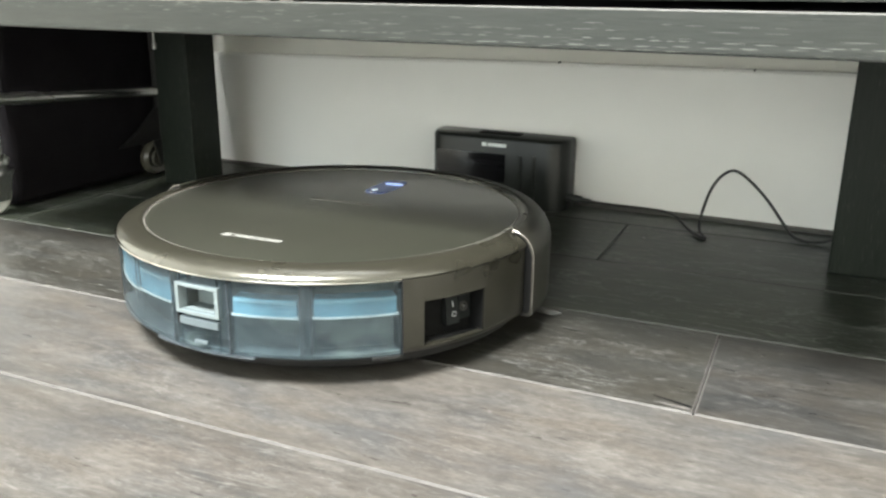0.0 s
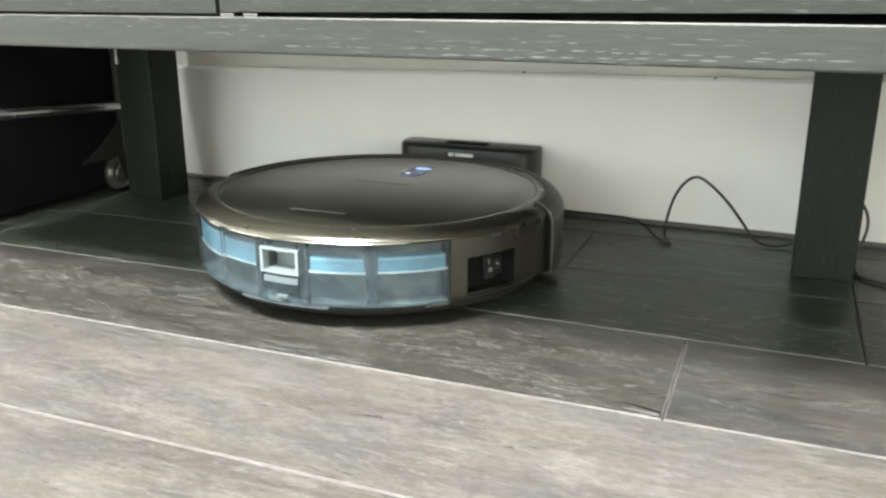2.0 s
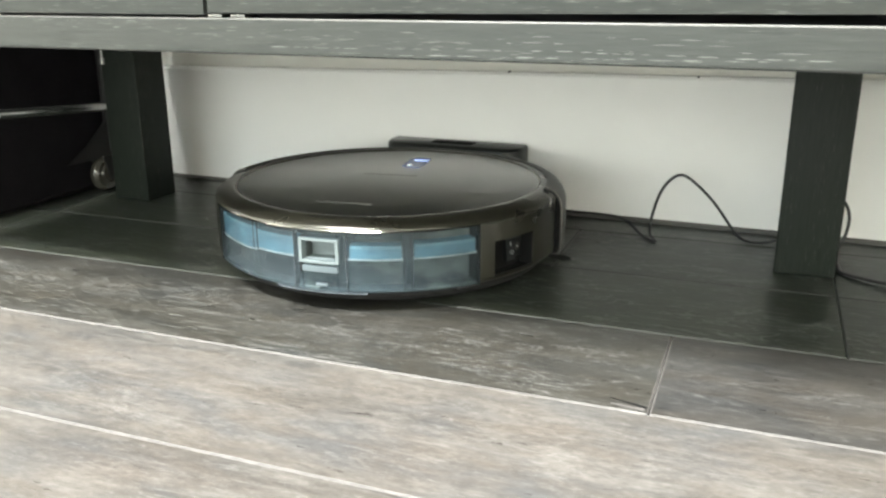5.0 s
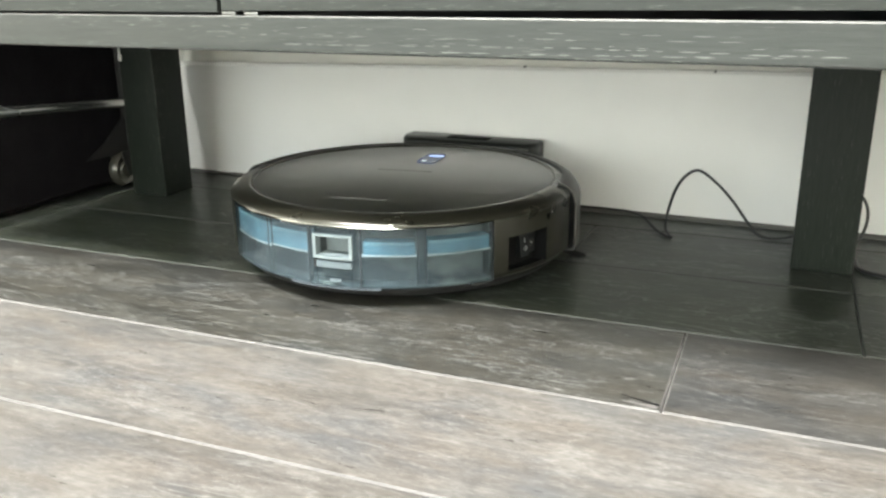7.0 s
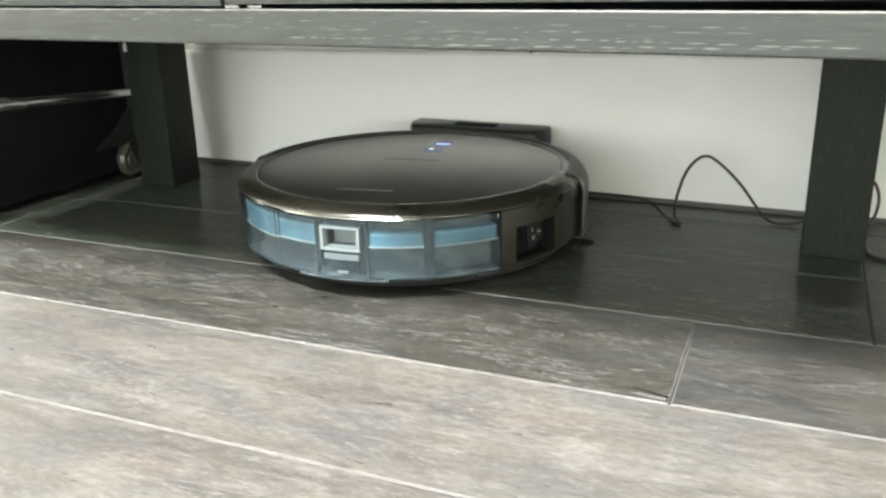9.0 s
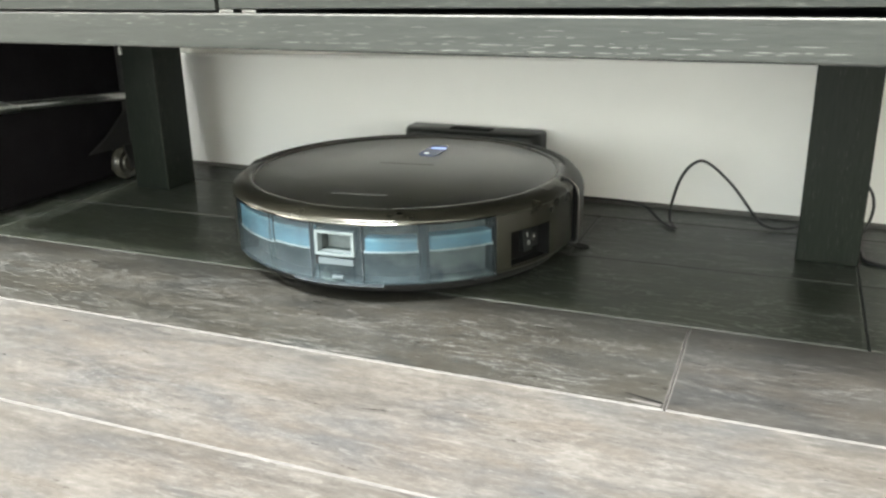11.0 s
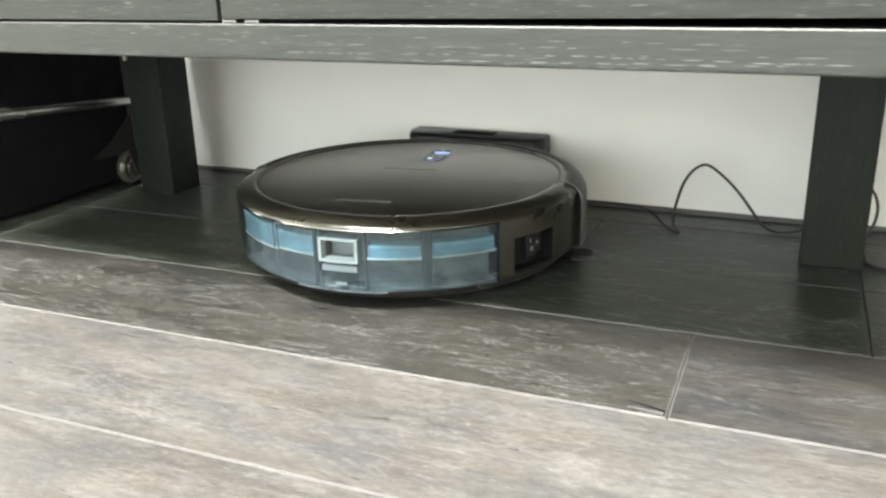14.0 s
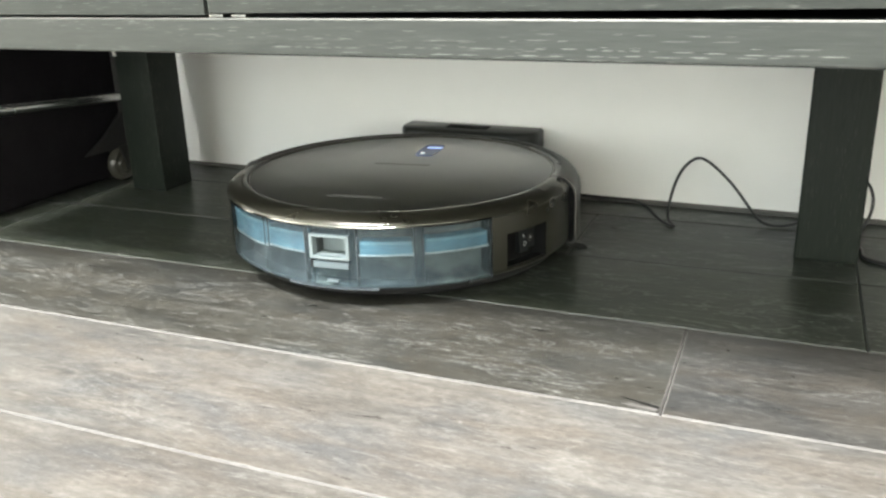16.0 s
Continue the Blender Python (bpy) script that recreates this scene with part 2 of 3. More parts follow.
# near-black without sheen: the darkness of openings is put into this colour
M_HOLE = plain("dark_hole", (0.006, 0.006, 0.006), 0.85)
M_HOLE.node_tree.nodes["Principled BSDF"].inputs["Specular IOR Level"].default_value = 0.08
M_GLASS_FRAME = plain("window_frame_paint", (0.8, 0.8, 0.78), 0.4)


# ---- mesh tools ----
def part(name, bm, mats, parent=None, label="", smooth=True):
    bmesh.ops.recalc_face_normals(bm, faces=bm.faces)
    data = bpy.data.meshes.new(name)
    bm.to_mesh(data)
    bm.free()
    for m in mats if isinstance(mats, (list, tuple)) else [mats]:
        data.materials.append(m)
    if smooth:
        data.polygons.foreach_set("use_smooth", [True] * len(data.polygons))
        data.set_sharp_from_angle(angle=radians(38))
    ob = new(name, data)
    if parent:
        ob.parent = parent
    if label:
        ob["label"] = label
    return ob


def box(bm, x0, x1, y0, y1, z0, z1, bevel=0.0, seg=2, mat=0):
    vs = [bm.verts.new((x, y, z)) for x in (x0, x1) for y in (y0, y1) for z in (z0, z1)]
    fs = [bm.faces.new([vs[i] for i in f]) for f in ((0, 1, 3, 2), (4, 6, 7, 5), (0, 4, 5, 1), (2, 3, 7, 6), (0, 2, 6, 4), (1, 5, 7, 3))]
    for f in fs:
        f.material_index = mat
    if bevel:
        es = list({e for f in fs for e in f.edges})
        bmesh.ops.bevel(bm, geom=es, offset=bevel, segments=seg, profile=0.7, affect="EDGES")
    return fs


def on_ring(r, a, z):
    return (r * math.cos(radians(a)), r * math.sin(radians(a)), z)


def lathe(bm, profile, a0=0.0, a1=360.0, n=96, closed=False, caps=True, mat=0):
    """Turns a profile of (radius, height) from angle a0 to a1; closed: the profile is a loop."""
    full = abs(a1 - a0) >= 360
    cols = [[bm.verts.new(on_ring(r, a0 + (a1 - a0) * i / n, z)) for r, z in profile] for i in range(n if full else n + 1)]
    m = len(profile)
    for i in range(n):
        a, b = cols[i], cols[(i + 1) % len(cols)]
        for j in range(m if closed else m - 1):
            f = bm.faces.new((a[j], b[j], b[(j + 1) % m], a[(j + 1) % m]))
            f.material_index = mat
    if closed and caps and not full:
        for col in (cols[0], cols[-1]):
            bm.faces.new(col).material_index = mat
    return cols


def sector(bm, r0, r1, z0, z1, a0, a1, n=12, mat=0):
    lathe(bm, [(r0, z0), (r1, z0), (r1, z1), (r0, z1)], a0, a1, n, closed=True, mat=mat)


def tube(bm, points, r, sides=8, smoothing=0):
    pts = [Vector(p) for p in points]
    for _ in range(smoothing):
        q = [pts[0]]
        for a, b in zip(pts, pts[1:]):
            q += [a.lerp(b, 0.25), a.lerp(b, 0.75)]
        pts = q + [pts[-1]]
    rings, up = [], Vector((0.13, 0.29, 0.95)).normalized()
    for i, p in enumerate(pts):
        t = (pts[min(i + 1, len(pts) - 1)] - pts[max(i - 1, 0)]).normalized()
        s = t.cross(up)
        s = s.normalized() if s.length > 1e-4 else t.orthogonal().normalized()
        up = s.cross(t).normalized()
        rings.append([bm.verts.new(p + r * (math.cos(k * math.tau / sides) * s + math.sin(k * math.tau / sides) * up)) for k in range(sides)])
    for a, b in zip(rings, rings[1:]):
        for k in range(sides):
            bm.faces.new((a[k], a[(k + 1) % sides], b[(k + 1) % sides], b[k]))
    bm.faces.new(rings[0][::-1]), bm.faces.new(rings[-1])


def rod(bm, p, q, r, sides=20):
    tube(bm, [p, q], r, sides)


def empty(name, m=None):
    ob = new(name)
    if m:
        ob.matrix_world = m
    return ob


# ---- setting ----
def build_room():
    t = 0.12
    bm = bmesh.new()
    box(bm, X0 - t, X1 + t, Y1, Y1 + t, -0.05, ZC)
    tagged(part("wall_north", bm, M_WALL, smooth=False), "cream painted wall behind the dark cabinet", "wall", kind="structure")
    for name, x in (("wall_west", X0 - t), ("wall_east", X1)):
        bm = bmesh.new()
        box(bm, x, x + t, Y0 - t, Y1, -0.05, ZC)
        tagged(part(name, bm, M_WALL, smooth=False), "plain cream painted wall of the room", "wall", kind="structure")
    bm = bmesh.new()
    box(bm, X0, WIN[0], Y0 - t, Y0, -0.05, ZC)
    box(bm, WIN[1], X1, Y0 - t, Y0, -0.05, ZC)
    box(bm, WIN[0], WIN[1], Y0 - t, Y0, -0.05, WIN[2])
    box(bm, WIN[0], WIN[1], Y0 - t, Y0, WIN[3], ZC)
    tagged(part("wall_south", bm, M_WALL, smooth=False), "plain cream wall with a wide window opening", "wall", kind="structure")
    bm = bmesh.new()
    box(bm, X0 - t, X1 + t, Y0 - t, Y1 + t, ZC, ZC + 0.1)
    tagged(part("ceiling", bm, M_CEIL, smooth=False), "plain white painted ceiling", "ceiling", kind="structure")
    lamp = tagged(empty("ceiling_light", pose(*LAMP, ZC)), "flat white ceiling light panel, switched on", "ceiling light")
    bm = bmesh.new()
    for a0, a1, b0, b1 in ((-0.70, 0.70, -0.45, -0.41), (-0.70, 0.70, 0.41, 0.45), (-0.70, -0.66, -0.41, 0.41), (0.66, 0.70, -0.41, 0.41)):
        box(bm, a0, a1, b0, b1, -0.07, 0, 0.002)
    part("frame", bm, M_GLASS_FRAME, lamp)
    bm = bmesh.new()
    box(bm, -0.66, 0.66, -0.41, 0.41, -0.05, -0.04)
    part("diffuser", bm, glow("lamp_diffuser", (1.0, 0.98, 0.94), 6.0), lamp, smooth=False)
    win = empty("window_1", pose((WIN[0] + WIN[1]) / 2, Y0 - 0.09, WIN[2]))
    tagged(win, "wide white-framed glazed door letting in daylight", "window", kind="structure")
    w, h = (WIN[1] - WIN[0]) / 2, WIN[3] - WIN[2]
    bm = bmesh.new()
    for a in (-w, -0.025, w - 0.05):
        box(bm, a, a + 0.05, -0.02, 0.02, 0, h, 0.004)
    for z in (0, h - 0.05):
        box(bm, -w + 0.05, w - 0.05, -0.018, 0.018, z, z + 0.05, 0.004)
    part("window_frame", bm, M_GLASS_FRAME, win)

    # baseboard: flat board, its top edge slightly out of level
    bm = bmesh.new()
    xs = [X0, -1.3, -0.765, -0.36, -0.01, 0.5, X1]
    zs = [0.143, 0.143, 0.1490, 0.1560, 0.1603, 0.163, 0.163]
    rows = []
    for x, z in zip(xs, zs):
        prof = [(0.130, 0.003), (0.130, z - 0.003), (0.132, z), (Y1 - 0.001, z), (Y1 - 0.001, 0.003)]
        rows.append([bm.verts.new((x, y, h)) for y, h in prof])
    for a, b in zip(rows, rows[1:]):
        for i in range(5):
            bm.faces.new((a[i], a[(i + 1) % 5], b[(i + 1) % 5], b[i]))
    bm.faces.new(rows[0]), bm.faces.new(rows[-1])
    board = tagged(part("baseboard", bm, M_BASE, smooth=False), "tall white painted baseboard along the wall", "baseboard", kind="structure")
    for x, z in ((-0.2994, 0.1578), (-0.095, 0.1592)):
        bm = bmesh.new()
        rod(bm, (x, 0.1285, z), (x, 0.134, z), 0.0011, 8)
        part("nail_head", bm, M_BLACK, board)
    # strip whose dark grey holds the shade of the gap below the board
    bm = bmesh.new()
    prof = [(0.1265, 0.0003), (0.1265, 0.0030), (0.1275, 0.0045), (0.1297, 0.0050), (0.1297, 0.0003)]
    rows = [[bm.verts.new((x, y, h)) for y, h in prof] for x in (X0, X1)]
    for i in range(5):
        bm.faces.new((rows[0][i], rows[0][(i + 1) % 5], rows[1][(i + 1) % 5], rows[1][i]))
    bm.faces.new(rows[0]), bm.faces.new(rows[1])
    tagged(part("trim", bm, M_GAP_STRIP, smooth=False), "thin strip under the baseboard, coloured dark for the shaded gap", "trim", kind="structure")


# ---- cabinet ----
CX = -0.3625


def build_cabinet():
    cab = tagged(empty("cabinet", pose(CX, 0, 0)), "low black-stained oak cabinet on square recessed legs", "cabinet")
    # beyond w the cabinet is unseen, lengthened to keep light off floor and wall
    w, e = 0.4225, 0.8475  # half of the two-drawer part; the far end
    for name, x0, x1, y0, y1, z0, z1 in [("bottom_panel", -w, e, -0.296, 0.126, 0.2125, 0.226), ("back_panel", -w, e, 0.116, 0.126, 0.2262, 0.56)] + [
            ("side_panel", x, x + 0.018, -0.296, 0.1158, 0.2262, 0.56) for x in (-w, w - 0.009, e - 0.018)]:
        bm = bmesh.new()
        box(bm, x0, x1, y0, y1, z0, z1, 0.001)
        part(name, bm, M_DARK, cab)
    # front rail; its worn upper arris is painted paler for the light it catches
    bm = bmesh.new()
    box(bm, -w, e, -0.318, -0.2965, 0.2072, 0.2300)
    es = [k for k in bm.edges if all(v.co.z > 0.229 and v.co.y < -0.317 for v in k.verts)]
    made = bmesh.ops.bevel(bm, geom=es, offset=0.0009, segments=1, affect="EDGES")
    for f in made["faces"]:
        f.material_index = 1
    es = [k for k in bm.edges if all(v.co.z < 0.208 and v.co.y < -0.317 for v in k.verts)]
    bmesh.ops.bevel(bm, geom=es, offset=0.0012, segments=2, affect="EDGES")
    rail = part("rail", bm, [M_OAK, M_EDGE], cab, "dark oak rail with pale open grain and worn top edge")
    # open pores filled with pale wax, in broken lines along the grain, thickest past the middle
    rng = random.Random(11)
    bm = bmesh.new()
    for z, x0, x1, gap, weight in ((0.2226, 0.06, 0.36, 0.030, 0.6), (0.2186, 0.08, 0.34, 0.020, 0.7), (0.2160, 0.26, 0.44, 0.022, 0.7), (0.2134, 0.05, 0.38, 0.007, 1.0), (0.2108, 0.16, 0.35, 0.005, 1.15), (0.2094, 0.10, 0.30, 0.014, 0.7)):
        x = x0
        while x < x1:
            long, tall = rng.uniform(0.004, 0.017), rng.uniform(0.00010, 0.00026) * weight
            h = z + 0.0007 * math.sin(x * 19 + z * 900) + rng.uniform(-0.0003, 0.0003)
            ring = [(x, h), (x + long * 0.3, h + tall), (x + long * 0.75, h + tall * 0.8), (x + long, h), (x + long * 0.6, h - tall), (x + long * 0.25, h - tall)]
            back = [bm.verts.new((a, -0.3175, b)) for a, b in ring]
            front = [bm.verts.new((a, -0.31805, b)) for a, b in ring]
            bm.faces.new(front), bm.faces.new(back[::-1])
            for k in range(6):
                bm.faces.new((back[k], back[(k + 1) % 6], front[(k + 1) % 6], front[k]))
            x += long + rng.choice((0.2, 0.5, 1.0, 2.4)) * gap
    tagged(part("grain_pore", bm, M_WAX, rail, "pale wax in the open pores of the oak", smooth=False), kind="stuff")
    # drawer fronts, the middle one hanging a little lower at one end
    for x0, x1, z0, lift in ((-w, 0.0005, 0.2318, 0.0), (0.0035, w, 0.2328, 0.0026), (w + 0.003, e, 0.2336, 0.0)):
        bm = bmesh.new()
        box(bm, x0, x1, -0.3185, -0.3005, z0, 0.50, 0.0012)
        for v in bm.verts:
            if v.co.z < 0.3 and v.co.x > (x0 + x1) / 2:
                v.co.z += lift
        part("drawer_front", bm, M_OAK, cab)
    bm = bmesh.new()
    box(bm, -w - 0.008, e + 0.008, -0.322, 0.126, 0.56, 0.585, 0.003)
    part("top", bm, M_OAK, cab)
    bm = bmesh.new()
    box(bm, -w, e, -0.3005, -0.2965, 0.502, 0.56, 0.0005)
    part("upper_rail", bm, M_OAK, cab)
    for x in (0.0022, 0.020):
        bm = bmesh.new()
        box(bm, x, x + 0.011, -0.3165, -0.3025, 0.2302, 0.2322, 0.0004)
        part("drawer_slide", bm, M_DULL2, cab, "small bright metal slide in the gap")
    for x0, x1 in ((-0.4015, -0.3508), (0.3608, 0.4123), (0.790, 0.8405)):
        bm = bmesh.new()
        box(bm, x0, x1, 0.0, 0.050, 0.0, 0.2125, 0.0026, 3)
        part("leg", bm, M_OAK_LEG, cab, "square black-stained oak leg")
    bm = bmesh.new()
    rod(bm, (-0.3500, -0.05, 0.2125), (-0.3500, -0.05, 0.174), 0.0012, 10)
    rod(bm, (-0.3500, -0.05, 0.1745), (-0.3500, -0.05, 0.168), 0.0023, 10)
    part("screw", bm, M_DULL2, cab, "small bright screw under the cabinet")
    return cab


# ---- charging dock ----
def build_dock():
    dock = tagged(empty("charging_dock", pose(-0.3552, 0.0825, 0)), "black plastic charging dock standing against the white baseboard", "charging dock")
    w, d, h = 0.0820, 0.0435, 0.0787

    def outline(inset, bottom=0.0):
        pts = []
        r = 0.023
        for cx, cy, a0, a1 in ((w - r, r, -90, 0), (w - 0.003, d - 0.003, 0, 90), (-w + 0.003, d - 0.003, 90, 180), (-w + r, r, 180, 270)):
            rr = r if cy == r else 0.003
            for k in range(7):
                a = radians(a0 + (a1 - a0) * k / 6)
                pts.append((cx + (rr - inset) * math.cos(a), cy + (rr - inset) * math.sin(a)))
        return pts

    bm = bmesh.new()
    rings = []
    for z, inset in ((0.0, 0.0), (h - 0.004, 0.0), (h - 0.0012, 0.0012), (h, 0.0028)):
        rings.append([bm.verts.new((x, y, z)) for x, y in outline(inset)])
    for a, b in zip(rings, rings[1:]):
        for k in range(len(a)):
            bm.faces.new((a[k], a[(k + 1) % len(a)], b[(k + 1) % len(a)], b[k]))
    bm.faces.new(rings[-1]), bm.faces.new(rings[0][::-1])
    part("body", bm, M_DOCK, dock)
    # no slot is cut: a dark block carries its shade
    bm = bmesh.new()
    box(bm, -0.025, 0.024, 0.014, 0.029, h - 0.0005, h + 0.0012, 0.0008)
    part("top_slot", bm, M_HOLE, dock, "raised dark patch standing for the shaded slot on top")
    bm = bmesh.new()
    box(bm, -0.070, 0.014, -0.0016, 0.001, 0.028, 0.060, 0.001)
    part("signal_window", bm, M_GLOSS, dock, "glossy dark signal window")
    bm = bmesh.new()
    box(bm, 0.030, 0.034, -0.0012, 0.001, 0.012, 0.060, 0.0006)
    box(bm, 0.046, 0.050, -0.0012, 0.001, 0.012, 0.060, 0.0006)
    part("front_rib", bm, M_DOCK, dock)
    for x0, x1, z0, z1 in ((-0.0143, -0.0083, 0.0672, 0.0712), (-0.0068, 0.0150, 0.0674, 0.0710)):
        bm = bmesh.new()
        box(bm, x0, x1, -0.0008, 0.001, z0, z1)
        part("printed_mark", bm, M_WHITE, dock, "pale printed bar", smooth=False)
    bm = bmesh.new()
    rod(bm, (w - 0.002, 0.020, 0.0145), (w + 0.016, 0.018, 0.0140), 0.0042, 14)
    rod(bm, (w + 0.015, 0.018, 0.0140), (w + 0.028, 0.016, 0.0135), 0.0026, 14)
    part("plug", bm, M_BLACK, dock)


def build_cables():
    bm = bmesh.new()
    pts = [(-0.2470, 0.0985, 0.0135), (-0.219, 0.092, 0.0145), (-0.185, 0.085, 0.0165), (-0.160, 0.083, 0.0165), (-0.147, 0.080, 0.012), (-0.136, 0.072, 0.004),
           (-0.124, 0.060, 0.0015), (-0.1155, 0.0535, 0.0015), (-0.1160, 0.058, 0.0017), (-0.1240, 0.070, 0.003), (-0.1262, 0.080, 0.012), (-0.1228, 0.080, 0.030), (-0.1180, 0.079, 0.047),
           (-0.1095, 0.078, 0.0610), (-0.0985, 0.077, 0.0685), (-0.0875, 0.078, 0.0630), (-0.0720, 0.079, 0.0495), (-0.0600, 0.080, 0.0360), (-0.0495, 0.081, 0.0215), (-0.0380, 0.082, 0.0065),
           (-0.026, 0.086, 0.0013), (-0.008, 0.089, 0.0028), (0.010, 0.094, 0.012), (0.030, 0.096, 0.038), (0.043, 0.092, 0.053), (0.053, 0.087, 0.0535), (0.0595, 0.084, 0.042),
           (0.0605, 0.082, 0.028), (0.056, 0.078, 0.012), (0.046, 0.068, 0.0018), (0.036, 0.060, 0.0013), (0.040, 0.055, 0.0013)]
    tube(bm, pts, 0.0015, 8, 2)
    tagged(part("power_cable", bm, M_CABLE), "thin black power cable looping up in front of the baseboard", "cable")
    bm = bmesh.new()
    tube(bm, [(0.034, 0.054, 0.0019), (0.044, 0.0525, 0.0019), (0.0535, 0.042, 0.0019), (0.0535, 0.018, 0.0019), (0.060, 0.0098, 0.0019), (0.070, 0.0050, 0.0021), (0.084, -0.0050, 0.003), (0.094, -0.0085, 0.004)], 0.0018, 8, 2)
    bm2 = bmesh.new()
    cord = tagged(part("adapter_cord", bm, M_CABLE), "thin black adapter cord lying on the floor", "cable")
    box(bm2, 0.090, 0.118, -0.0165, -0.0005, 0.0, 0.012, 0.003)
    part("connector", bm2, M_BLACK, cord)


# ---- chrome rack beside the cabinet ----
def build_rack():
    rack = tagged(empty("rolling_rack", pose(-0.806, 0, 0)), "chrome tube rolling rack standing beside the cabinet", "rack")
    for x in (0.0, -0.40):
        for y in (-0.197, 0.048):
            bm = bmesh.new()
            rod(bm, (x, y, 0.062 if y < 0 else 0.048), (x, y, 0.90), 0.0085, 20)
            c = y if y < 0 else y - 0.014  # castors trail under the rear posts
            k0 = x - 0.007 if y < 0 else x
            post = part("post", bm, M_CHROME if y < 0 else M_STEEL_SHADED, rack)
            if y < 0:
                bm = bmesh.new()
                lathe(bm, [(0.0, 0.066), (0.0105, 0.066), (0.0135, 0.061), (0.0135, 0.056), (0.0095, 0.053), (0.0175, 0.050), (0.0175, 0.046), (0.0, 0.046)], n=28)
                bmesh.ops.translate(bm, verts=bm.verts, vec=(x, y, 0))
                part("collar", bm, M_CHROME, post)
            bm = bmesh.new()
            # two tapering fork cheeks
            for s in (-1, 1):
                pr = [(-0.016, 0.047), (0.016, 0.047), (0.008, 0.016), (-0.006, 0.016)]
                lo = [bm.verts.new((k0 + s * 0.0095, c + a, z)) for a, z in pr]
                hi = [bm.verts.new((k0 + s * 0.0115, c + a, z)) for a, z in pr]
                bm.faces.new(lo), bm.faces.new(hi[::-1])
                for k in range(4):
                    bm.faces.new((lo[k], hi[k], hi[(k + 1) % 4], lo[(k + 1) % 4]))
            if y > 0:
                pr = [(-0.062, 0.043), (0.010, 0.043), (0.010, 0.092), (0.003, 0.086), (-0.030, 0.060)]
                lo = [bm.verts.new((x - 0.002, c + a, z)) for a, z in pr]
                hi = [bm.verts.new((x + 0.002, c + a, z)) for a, z in pr]
                bm.faces.new(lo), bm.faces.new(hi[::-1])
                for k in range(5):
                    bm.faces.new((lo[k], hi[k], hi[(k + 1) % 5], lo[(k + 1) % 5]))
            part("fork", bm, M_CHROME if y < 0 else M_STEEL_SHADED, post)
            bm = bmesh.new()
            lathe(bm, [(0.0, -0.008), (0.010, -0.008), (0.012, -0.006), (0.018, -0.007), (0.0215, -0.004), (0.0225, 0.0), (0.0215, 0.004), (0.018, 0.007), (0.012, 0.006), (0.010, 0.008), (0.0, 0.008)], n=32)
            bmesh.ops.transform(bm, verts=bm.verts, matrix=pose(k0, c - 0.005, 0.0225, 0, 90, 0))
            part("wheel", bm, M_WHEEL if y < 0 else M_WHEEL_SHADED, post, "pale clear plastic wheel")
    for x in (0.0, -0.40):
        bm = bmesh.new()
        rod(bm, (x, -0.197, 0.1225), (x, 0.048, 0.1053), 0.0066, 18)
        part("cross_tube", bm, M_CHROME, rack)
    bm = bmesh.new()
    rod(bm, (0.0, -0.197, 0.42), (-0.40, -0.197, 0.42), 0.0072, 18)
    part("cross_tube", bm, M_CHROME, rack)
    bm = bmesh.new()
    rod(bm, (0.0, 0.048, 0.42), (-0.40, 0.048, 0.42), 0.0072, 18)
    part("cross_tube", bm, M_CHROME, rack)
    # black bag
    bm = bmesh.new()
    box(bm, -1.19, -0.816, -0.172, 0.100, 0.002, 0.46, 0.014, 3)
    bmesh.ops.subdivide_edges(bm, edges=[e for e in bm.edges if e.calc_length() > 0.1], cuts=7, use_grid_fill=True)
    for v in bm.verts:
        p = v.co * 9
        v.co.x += 0.006 * noise.noise(p)
        v.co.y += 0.008 * noise.noise(p + Vector((5, 3, 1)))
    tagged(part("laundry_bag", bm, M_BLACK_FABRIC), "black fabric bag standing in the chrome rack", "bag")


# ---- robot vacuum ----
BRUSH = Vector((0.117, 0.050, 0.0))  # the side brush's axis, in the robot's space


def button_poly(bm, cx, cy, half_l, half_w, z0, z1, round_=0.6):
    u = Vector((-0.136, 0.99, 0)).normalized()
    v = Vector((0.99, 0.136, 0)).normalized()
    lo, hi = [], []
    for k in range(28):
        a = math.tau * k / 28
        ca, sa = math.cos(a), math.sin(a)
        p = Vector((cx, cy, 0)) + u * half_l * math.copysign(abs(ca) ** round_, ca) + v * half_w * math.copysign(abs(sa) ** round_, sa)
        lo.append(bm.verts.new((p.x, p.y, z0)))
        hi.append(bm.verts.new((p.x, p.y, z1)))
    bm.faces.new(lo[::-1]), bm.faces.new(hi)
    for k in range(28):
        bm.faces.new((lo[k], lo[(k + 1) % 28], hi[(k + 1) % 28], hi[k]))


def bar_on_lid(bm, x0, y0, x1, y1, half, z0, z1):
    a, b = Vector((x0, y0, 0)), Vector((x1, y1, 0))
    n = Vector((-(b - a).y, (b - a).x, 0)).normalized() * half
    lo = [bm.verts.new((p.x, p.y, z0)) for p in (a - n, b - n, b + n, a + n)]
    hi = [bm.verts.new((v.co.x, v.co.y, z1)) for v in lo]
    bm.faces.new(lo[::-1]), bm.faces.new(hi)
    for k in range(4):
        bm.faces.new((lo[k], lo[(k + 1) % 4], hi[(k + 1) % 4], hi[k]))


